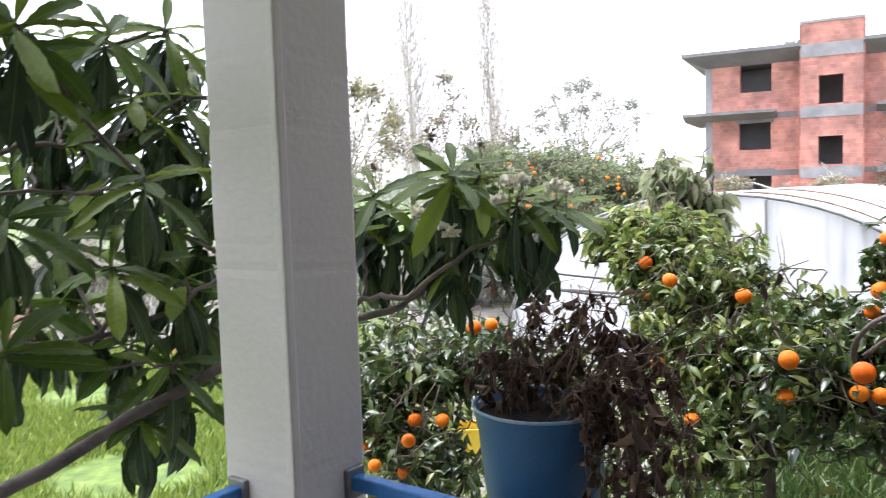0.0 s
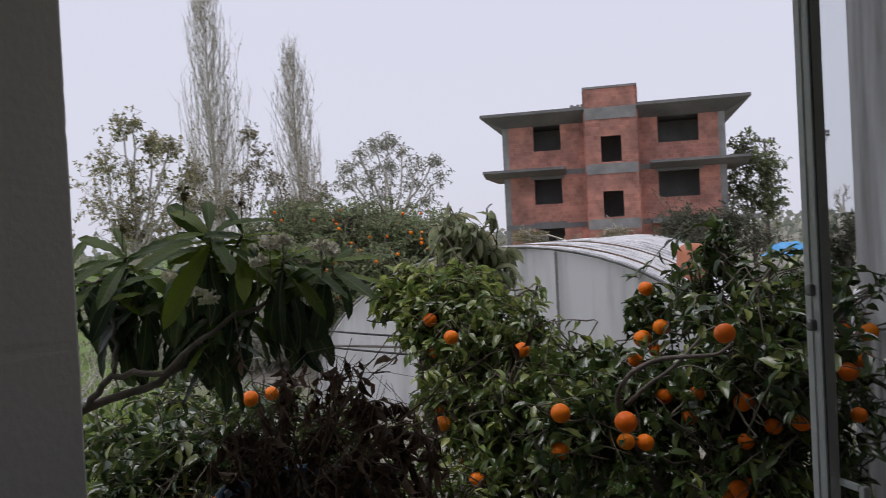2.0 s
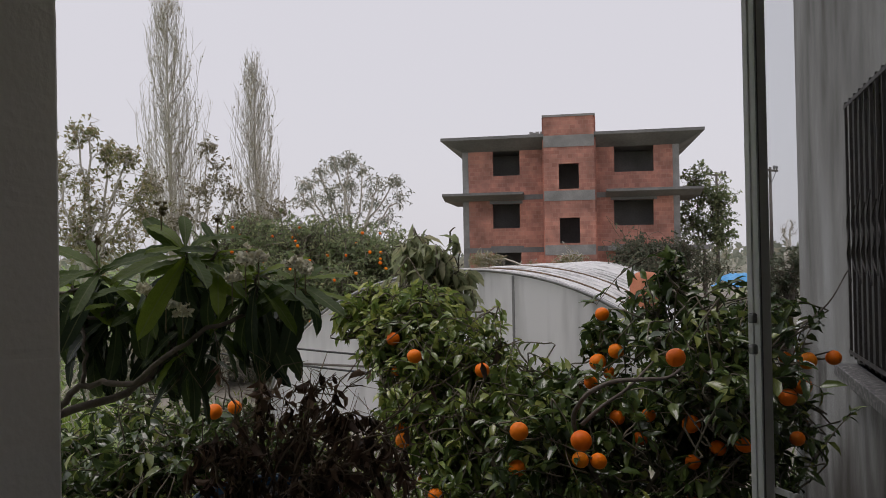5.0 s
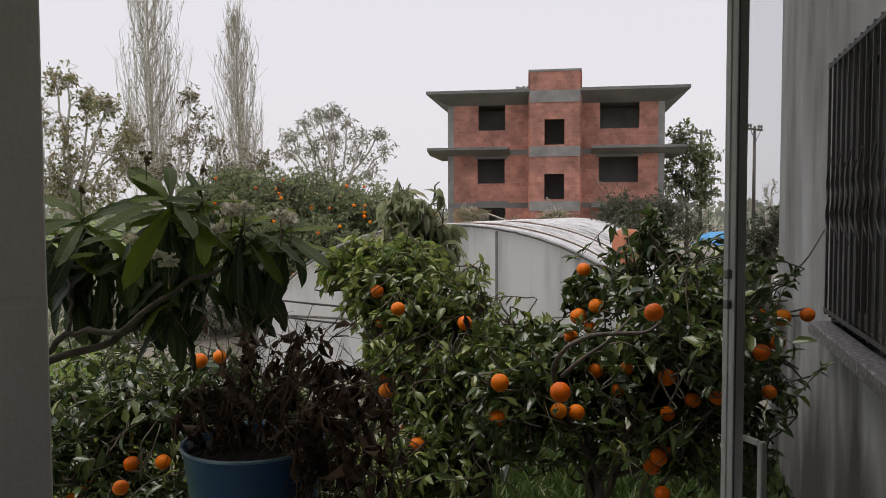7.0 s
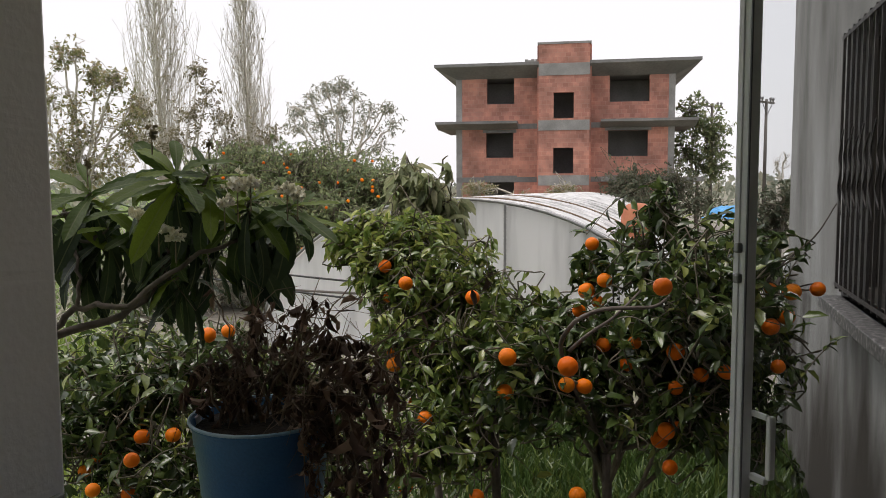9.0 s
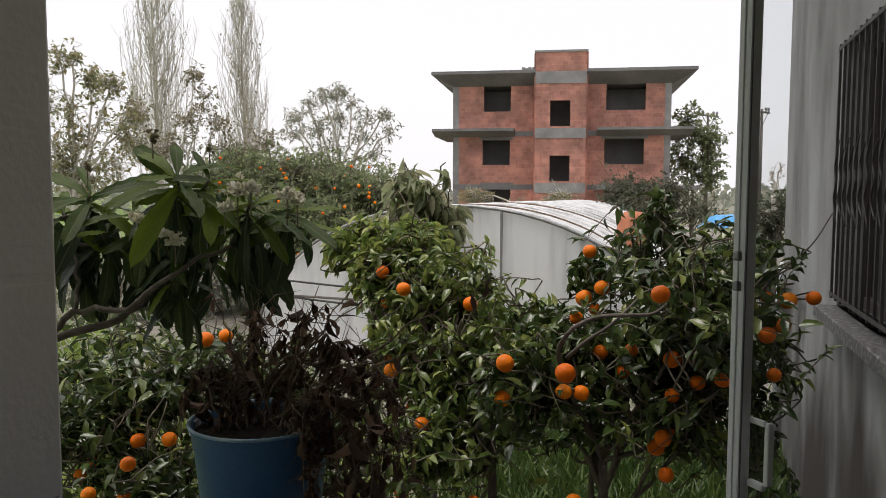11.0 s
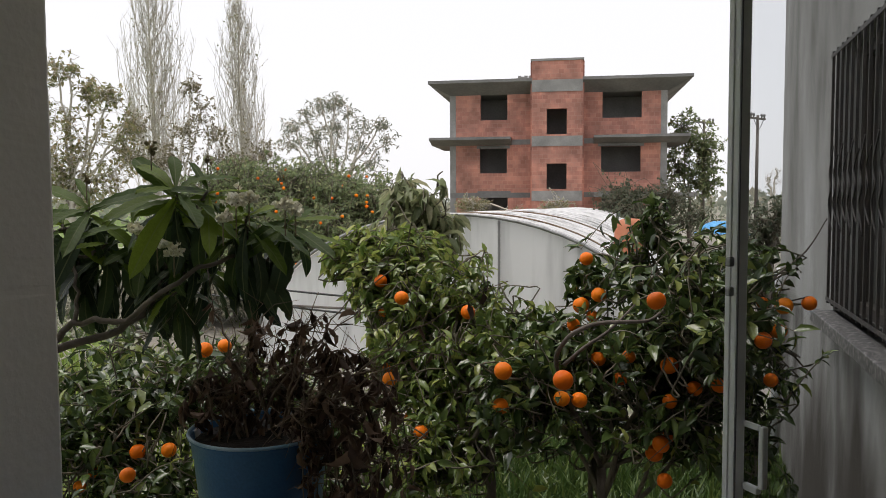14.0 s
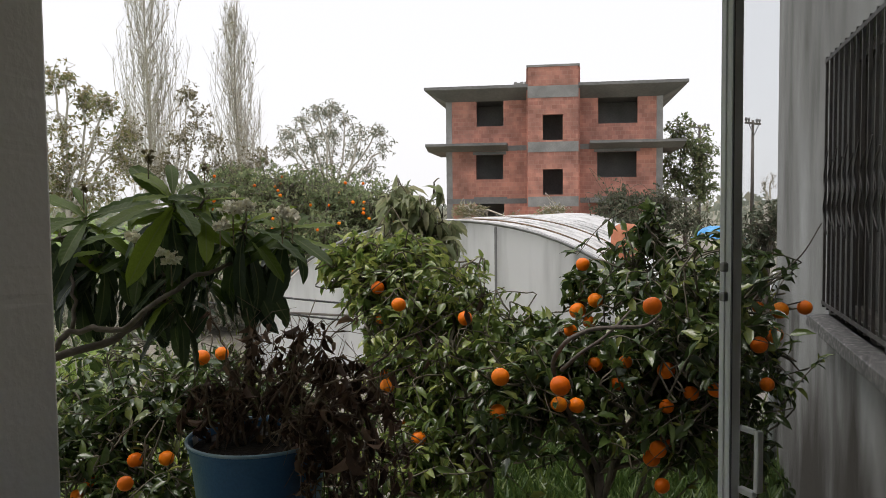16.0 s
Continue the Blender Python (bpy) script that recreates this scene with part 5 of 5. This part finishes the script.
def build_far_trees():
    def far(name, label, spot, fork, blobs, twigs, per, leaf, mat, seed, wood=PALE_HAZE_BARK, kind=PLAIN, droop=0.25, tl=0.9, r=0.1, group=""):
        return branch_tree(name, label, "tree", ground_under(spot), fork, blobs, twigs, per, leaf, kind, mat, wood, r, seed, droop, tl, 0.15, 0.08, group, 0.4, 0.008, gap_scale=1.1)

    # orange grove behind the greenhouse
    gl = "orange grove tree dotted with oranges, haze in its leaf colour"
    for i, (c, r) in enumerate((((0.865, 17.583, 2.345), (1.5, 1.4, 1.2)), ((2.058, 18.270, 2.459), (1.6, 1.5, 1.35)), ((3.194, 17.908, 2.387), (1.6, 1.5, 1.3)), ((3.844, 16.628, 2.079), (1.1, 1.2, 0.9)), ((1.274, 15.308, 1.816), (1.2, 1.2, 0.9)), ((2.328, 14.977, 1.810), (1.2, 1.2, 0.8)),
                                ((1.365, 17.786, 2.685), (1.3, 1.3, 1.00)), ((2.388, 16.509, 2.592), (1.4, 1.4, 0.95)), ((3.268, 16.012, 2.470), (1.3, 1.3, 0.85)), ((3.802, 15.200, 2.288), (0.9, 0.9, 0.60)))):
        c = Vector(c)
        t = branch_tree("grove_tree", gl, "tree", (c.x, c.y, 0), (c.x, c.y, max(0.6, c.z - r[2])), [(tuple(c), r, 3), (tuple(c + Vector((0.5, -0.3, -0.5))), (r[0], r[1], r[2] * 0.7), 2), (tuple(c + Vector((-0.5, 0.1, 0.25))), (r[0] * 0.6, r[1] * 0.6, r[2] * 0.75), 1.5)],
                        900, 14, (0.095, 0.5), PLAIN, HAZE_LEAF, BARK, 0.09, 40 + i, 0.25, 0.6, 0.45, 0.06, "grove trees", 0.3, 0.008, gap_scale=1.3)
        rng = np.random.default_rng(60 + i)
        spots = []
        for _ in range(11):
            d = Vector((rng.uniform(-1, 1), -rng.uniform(0.3, 1), rng.uniform(-0.9, 0.8))).normalized()
            spots.append(c + Vector((d.x * r[0], d.y * r[1], d.z * r[2])) * rng.uniform(0.82, 0.98))
        hang(t, spots, 0.034)
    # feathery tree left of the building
    far("ailanthus_tree", "feathery grey-green tree in the distance, mist put into its colour", (5.017, 29.971, 2.610), Vector((5.142, 29.988, 3.270)),
        [((3.623, 30.611, 5.592), (0.75, 0.75, 0.38), 1.0), ((4.159, 30.788, 6.068), (0.75, 0.75, 0.45), 1.0), ((4.711, 30.001, 6.347), (0.75, 0.75, 0.38), 1.0), ((5.367, 30.335, 6.588), (0.68, 0.68, 0.30), 1.0), ((5.744, 29.973, 6.096), (0.75, 0.75, 0.38), 1.0), ((6.282, 29.345, 5.546), (0.83, 0.83, 0.42), 1.0), ((7.002, 29.546, 5.674), (0.60, 0.60, 0.21), 0.7), ((7.156, 29.452, 4.989), (0.75, 0.75, 0.30), 0.7), ((3.628, 31.098, 5.036), (0.75, 0.75, 0.38), 1.0), ((4.345, 29.833, 5.236), (1.05, 1.05, 0.63), 1.2), ((5.417, 30.557, 5.415), (1.05, 1.05, 0.63), 1.2), ((6.142, 29.769, 4.925), (1.05, 1.05, 0.63), 1.2), ((6.613, 29.573, 4.217), (0.90, 0.90, 0.45), 1.0), ((4.823, 30.152, 4.397), (1.20, 1.20, 0.60), 1.2)], 400, 8, (0.19, 0.32), GREY_HAZE_LEAF, 51)
    # yellowing trees beside the pillar
    far("walnut_tree", "thin yellowing tree with sparse leaves", (-3.200, 24.135, 2.632), Vector((-3.355, 24.183, 2.633)),
        [((-3.713, 24.585, 6.460), (0.51, 0.51, 0.51), 0.8), ((-3.294, 24.455, 6.508), (0.36, 0.36, 0.22), 0.5), ((-2.883, 24.600, 5.904), (0.43, 0.43, 0.52), 0.9), ((-2.275, 23.757, 5.605), (0.51, 0.51, 0.51), 1.0), ((-3.432, 24.404, 5.082), (0.72, 0.72, 0.72), 1.2), ((-2.601, 24.551, 4.929), (0.72, 0.72, 0.65), 1.2), ((-3.113, 24.237, 4.077), (0.87, 0.87, 0.78), 1.4), ((-1.991, 23.905, 4.432), (0.72, 0.72, 0.72), 1.0), ((-3.621, 24.357, 3.462), (0.87, 0.87, 0.78), 1.4), ((-1.732, 23.860, 4.998), (0.51, 0.51, 0.51), 0.7), ((-2.274, 23.930, 3.460), (1.01, 1.01, 0.71), 1.4), ((-4.168, 24.659, 5.408), (0.87, 0.87, 1.04), 1.0), ((-4.350, 24.631, 4.112), (1.16, 1.16, 1.39), 1.4), ((-2.981, 24.122, 2.975), (1.30, 1.30, 0.78), 1.4)], 720, 8, (0.14, 0.6), GOLD_HAZE_LEAF, 52)
    far("grey_tree", "sparse grey tree between the poplars", (-0.645, 35.952, 2.653), Vector((-0.638, 35.970, 2.903)),
        [((-0.091, 36.136, 7.759), (0.62, 0.62, 0.62), 0.8), ((0.298, 36.473, 6.768), (1.00, 1.00, 0.90), 1.0), ((-0.292, 35.548, 5.857), (1.00, 1.00, 0.90), 1.0), ((0.846, 35.700, 5.654), (0.88, 0.88, 0.79), 1.0), ((-0.558, 36.090, 4.830), (1.25, 1.25, 1.00), 1.2), ((0.969, 35.595, 4.652), (1.12, 1.12, 0.90), 1.2), ((-2.470, 36.779, 6.085), (0.88, 0.88, 0.96), 1.0), ((-2.760, 36.783, 4.759), (1.12, 1.12, 0.90), 1.2), ((-1.285, 36.292, 4.406), (1.38, 1.38, 0.96), 1.2), ((1.678, 35.343, 4.250), (1.00, 1.00, 0.70), 1.0), ((2.885, 34.997, 4.799), (1.12, 1.12, 0.79), 1.6), ((2.105, 35.196, 4.074), (1.12, 1.12, 0.68), 1.2)], 720, 9, (0.16, 0.55), BROWN_LEAF, 53)
    # bushes in front of the building
    far("dark_bush", "dark rounded bush in front of the brick building", (12.990, 21.030, 0.963), Vector((13.001, 21.057, 1.316)),
        [((12.784, 21.231, 2.585), (1.1, 1.0, 0.75), 3), ((14.046, 20.826, 2.455), (1.3, 1.0, 0.8), 3), ((12.797, 20.116, 1.872), (1.8, 1.0, 0.8), 3), ((15.045, 20.475, 2.009), (0.9, 0.8, 0.6), 1.5)], 1100, 11, (0.12, 0.5), BUSH_LEAF, 54, BARK)
    far("dry_bush", "dry yellow-brown weeds in front of the building", (13.299, 27.246, 1.023), Vector((13.203, 27.304, 1.354)),
        [((13.548, 27.279, 2.343), (0.9, 0.6, 0.45), 2), ((10.389, 28.278, 2.471), (0.9, 0.6, 0.4), 2), ((12.066, 27.725, 2.131), (1.0, 0.6, 0.3), 1)], 380, 12, (0.11, 0.4), GOLD_HAZE_LEAF, 55)
    far("plane_tree", "leafy tree beside the brick building, green paled by haze", (24.636, 34.214, 1.064), Vector((24.679, 34.324, 2.532)),
        [((24.504, 34.688, 6.203), (1.0, 1.0, 1.5), 2), ((25.519, 34.296, 5.317), (1.2, 1.0, 1.6), 2.4), ((24.168, 34.633, 4.296), (1.3, 1.0, 1.7), 2), ((25.355, 34.199, 3.556), (1.4, 1.0, 1.2), 2)], 620, 12, (0.19, 0.6), HAZE_LEAF, 56, BARK)
    far("bare_tree", "small bare tree behind the house corner", (18.663, 21.409, 1.569), Vector((18.654, 21.492, 2.524)),
        [((18.621, 21.567, 3.287), (0.4, 0.4, 0.5), 2), ((18.901, 21.495, 3.477), (0.4, 0.4, 0.5), 2)], 60, 1, (0.06, 0.5), GREY_HAZE_LEAF, 57)
    far("hedge", "dark hedge beside the house corner", (8.603, 9.854, 1.745), Vector((8.608, 9.868, 1.921)),
        [((8.532, 9.914, 2.186), (0.4, 0.4, 0.3), 2), ((8.790, 9.848, 2.361), (0.4, 0.4, 0.35), 2), ((8.271, 9.973, 1.923), (0.5, 0.4, 0.3), 2)], 220, 11, (0.09, 0.5), BUSH_LEAF, 58, BARK)
    # scrub along the left garden edge
    for i, (p, s) in enumerate((((-8.203, 14.958, 2.055), 1.4), ((-6.502, 15.967, 1.957), 1.5), ((-5.836, 17.991, 2.106), 1.6), ((-10.189, 14.964, 2.333), 1.7), ((-4.705, 19.998, 2.007), 1.6), ((-11.446, 24.030, 2.953), 2.4),
                                ((-2.369, 16.492, 1.789), 1.3), ((-1.572, 17.282, 1.655), 1.4), ((-0.596, 16.450, 1.704), 1.3), ((0.290, 17.204, 1.466), 1.2), ((-7.694, 15.003, 2.545), 1.5), ((-7.399, 15.031, 2.846), 1.8), ((-6.136, 15.021, 2.589), 1.6), ((-5.651, 16.032, 2.620), 1.8))):
        p = Vector(p)
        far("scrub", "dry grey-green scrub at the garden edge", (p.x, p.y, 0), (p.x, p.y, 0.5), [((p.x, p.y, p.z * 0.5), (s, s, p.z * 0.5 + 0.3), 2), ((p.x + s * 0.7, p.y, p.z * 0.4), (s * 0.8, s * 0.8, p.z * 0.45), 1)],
            260, 10, (0.10, 0.45), BROWN_LEAF if i % 3 == 1 else GREY_HAZE_LEAF, 70 + i, PALE_HAZE_BARK, PLAIN, 0.3, 0.8, 0.05, "scrub")


build_far_trees()


# a belt of woods on the horizon
def build_woods():
    rng = np.random.default_rng(90)
    pos, way, up, ln = [], [], [], []
    for i in range(9000):
        a = radians(rng.uniform(-75, 75))
        r = rng.uniform(90, 130)
        h = 3.4 + 1.6 * noise.noise((a * 14, 0, 0)) + 0.8 * noise.noise((a * 60, 1, 0))
        pos.append((r * math.sin(a), r * math.cos(a), max(0.1, h) * rng.random() ** 0.7))
        way.append(rng.normal(0, 1, 3))
        up.append(rng.normal(0, 1, 3))
        ln.append(rng.uniform(0.6, 1.3))
    v, f = scatter(PLAIN, pos, way, up, ln, np.array(ln) * 0.8)
    w = mesh_ob("far_woods", v, f, GREY_HAZE_LEAF)
    tagged(w, "low belt of far trees, mist put into their colour", "woods", kind="stuff")


build_woods()


# ---------------------------------------------------------------- poles, tarp, clay shed and clutter
def build_pole(spot, height, arm, label, turn=-20):
    p = holder("utility_pole", Matrix.Translation(ground_under(spot)) @ pose(0, 0, 0, 0, 0, turn), label, "pole", "utility poles")
    v = ([], [])
    tube(v, [(0, 0, 0), (0, 0, height)], [0.11, 0.07], 10)
    mesh_ob("shaft", *v, POST_WOOD, p, True)
    for side in (-1, 1):
        v = ([], [])
        tube(v, [(0, -0.06, height - 0.85), (side * arm * 0.7, -0.06, height - 0.2)], [0.025, 0.025], 6)
        mesh_ob("brace", *v, STEEL, p, True)
    for k in range(5):
        part("step_iron", box(-0.16, 0.16, -0.015, 0.015, height - 1.5 - 0.45 * k, height - 1.47 - 0.45 * k), STEEL, p)
    part("cross_arm", box(-arm, arm, -0.05, 0.05, height - 0.22, height - 0.12), POST_WOOD, p)
    for s in (-0.9, -0.55, 0.55, 0.9):
        v = ([], [])
        tube(v, [(arm * s, 0, height - 0.12), (arm * s, 0, height - 0.03), (arm * s, 0, height + 0.05), (arm * s, 0, height + 0.12)], [0.03, 0.06, 0.085, 0.04], 8)
        mesh_ob("insulator", *v, STEEL, p, True)
    return p


build_pole((29.393, 34.944, 2.450), 7.2, 0.75, "grey utility pole with insulators on its arm", 20)
build_pole((28.489, 38.382, 2.459), 7.3, 1.0, "utility pole standing behind a leafy tree", 20)


def build_clutter():
    x, y, z = (7.028, 11.422, 2.025)
    c = holder("clay_oven", Matrix.Translation((x, y, 0)), "rounded terracotta garden oven beyond the greenhouse", "oven")
    prof = [(0.26, 0), (0.27, z - 0.15), (0.26, z + 0.08), (0.22, z + 0.17), (0.14, z + 0.22), (0.0, z + 0.235)]
    n = 20
    verts = [(r * math.cos(2 * math.pi * k / n), r * math.sin(2 * math.pi * k / n), h) for r, h in prof for k in range(n)]
    faces = [(i * n + k, i * n + (k + 1) % n, (i + 1) * n + (k + 1) % n, (i + 1) * n + k) for i in range(len(prof) - 1) for k in range(n)]
    mesh_ob("body", verts, faces, CLAY, c, True)
    # blue tarpaulin heap
    x, y, z = (13.137, 16.860, 1.920)
    t = holder("tarpaulin", Matrix.Translation((x, y, 0)), "crumpled bright blue tarpaulin over a low timber rack", "tarpaulin")
    verts, faces, n = [], [], 18
    for j in range(n + 1):
        for i in range(n + 1):
            u, w = i / n * 2 - 1, j / n * 2 - 1
            h = max(0.0, 1 - (abs(u) ** 2.4 + abs(w) ** 2.4) * 0.8) ** 0.5
            verts.append((u * 0.46 * (1.1 - 0.1 * h), w * 0.5, z - 0.22 + 0.3 * h + 0.09 * noise.noise((u * 3, w * 3, 5))))
    faces = [(j * (n + 1) + i, j * (n + 1) + i + 1, (j + 1) * (n + 1) + i + 1, (j + 1) * (n + 1) + i) for j in range(n) for i in range(n)]
    mesh_ob("sheet", verts, faces, TARP, t, True)
    for a in (-0.38, 0.38):
        for c_ in (-0.4, 0.4):
            part("rack_leg", box(a - 0.03, a + 0.03, c_ - 0.03, c_ + 0.03, 0, z - 0.02), POST_WOOD, t)
    # cables strung before the greenhouse
    for a, b in (((0.359, 6.664, 1.875), (1.074, 5.390, 1.886)), ((0.310, 6.669, 1.756), (0.994, 5.405, 1.773))):
        a, b = Vector(a), Vector(b)
        d = (b - a)
        v = ([], [])
        tube(v, curve_pts([a - d * 0.6, (a + b) / 2 - Vector((0, 0, 0.02)), b + d * 0.6], 6), [0.008] * 13, 6)
        w = mesh_ob("washing_line", *v, CABLE, None, True)
        tagged(w, "thin dark line strung between the garden trees", "line", "garden lines")
    # old wall and rubble at the left edge of the garden
    p = Vector((-7.351, 12.860, 0.786))
    q = holder("ruined_wall", Matrix.Translation((p.x, p.y, 0)) @ pose(0, 0, 0, 0, 0, 12), "low broken red brick garden wall", "wall")
    part("brickwork", box(-3.0, 0.2, -0.12, 0.12, 0, 0.95, 0.02), BRICK, q)
    part("coping", box(-3.05, 0.25, -0.16, 0.16, 0.95, 1.01, 0.01), CONCRETE, q)
    rng = np.random.default_rng(44)
    h = holder("rubble_heap", Matrix.Translation((p.x + 2.2, p.y + 0.6, 0)), "heap of grey rubble and broken red brick in the garden", "rubble")
    for j in range(70):
        bm = box(-0.5, 0.5, -0.5, 0.5, -0.5, 0.5, 0.12, None, 1)
        for w in bm.verts:
            w.co += Vector(rng.normal(0, 0.06, 3))
        x, y = rng.normal(0, 1.4), rng.normal(0, 0.6)
        st = part("stone", bm, CLAY if j % 5 == 0 else CONCRETE, h)
        sz = rng.uniform(0.12, 0.38)
        st.matrix_basis = pose(x, y, max(0.05, 0.65 * math.exp(-(x / 1.6) ** 2 - (y / 0.8) ** 2) * rng.uniform(0.3, 1)), *rng.uniform(0, 180, 3)) @ Matrix.Diagonal((sz, sz * 0.7, sz * 0.55, 1))
    v = ([], [])
    for j in range(260):
        a = Vector((rng.normal(0, 2.0), rng.normal(-0.2, 0.6), rng.uniform(0.0, 0.5)))
        e = a + Vector((rng.normal(0, 0.5), rng.normal(0, 0.3), rng.uniform(0.2, 1.0)))
        tube(v, curve_pts([a, a.lerp(e, 0.5) + Vector(rng.normal(0, 0.12, 3)), e], 3), taper(0.014, 0.004, 7), 3, False)
    br = mesh_ob("brushwood", *v, PALE_HAZE_BARK, None, True)
    br.matrix_basis = Matrix.Translation((p.x + 2.4, p.y + 0.3, 0))
    tagged(br, "tangle of dry grey cut branches on the rubble", "brushwood", kind="stuff")
    k = holder("yellow_crate", Matrix.Translation(ground_under((0.160, 7.241, -0.003))), "yellow plastic crate on the garden ground", "crate")
    part("base", box(-0.22, 0.22, -0.15, 0.15, 0, 0.02), YELLOW, k)
    for x in (-0.21, 0.21):
        part("side_panel", box(x - 0.01, x + 0.01, -0.15, 0.15, 0.021, 0.28, 0.003), YELLOW, k)
    for y in (-0.14, 0.14):
        part("side_panel", box(-0.198, 0.198, y - 0.01, y + 0.01, 0.021, 0.28, 0.003), YELLOW, k)


def build_grass():
    rng = np.random.default_rng(15)
    pos, way, up, ln = [], [], [], []

    def field(cx, cy, rx, ry, count, h0, h1):
        for _ in range(count):
            x, y = cx + rng.normal(0, rx * 0.6), cy + rng.normal(0, ry * 0.6)
            u, w = x * 0.819 - y * 0.574, x * 0.574 + y * 0.819
            if -1.85 < u < 7.2 and -1.9 < w < (1.75 if u < 0.95 else 8.2):
                continue
            if noise.noise((x * 0.5, y * 0.5, 7)) < -0.38:
                continue
            z = 0.06 * noise.noise((x * 0.3, y * 0.3, 0)) - 0.02
            pos.append((x, y, z))
            way.append((rng.normal(0, 0.45), rng.normal(0, 0.45), 1))
            up.append(rng.normal(0, 1, 3))
            ln.append(rng.uniform(h0, h1))

    field(-4.5, 7.5, 4.6, 5.6, 60000, 0.10, 0.24)
    v, f = scatter(BLADE, pos, way, up, ln, np.array(ln) * 0.07 + 0.006)
    tagged(mesh_ob("grass", v, f, GRASS), "lush wet green grass", "grass", kind="stuff")
    for heap in (pos, way, up, ln):
        heap.clear()
    field(4.0, 5.6, 1.8, 2.2, 19000, 0.12, 0.34)
    field(1.2, 6.0, 3.0, 2.5, 8000, 0.06, 0.20)
    v, f = scatter(BLADE, pos, way, up, ln, np.array(ln) * 0.075 + 0.006)
    tagged(mesh_ob("weeds", v, f, SHADED_WEED), "green weeds under the orange trees, tree shade put into their colour", "weeds", kind="stuff")


build_clutter()
build_grass()
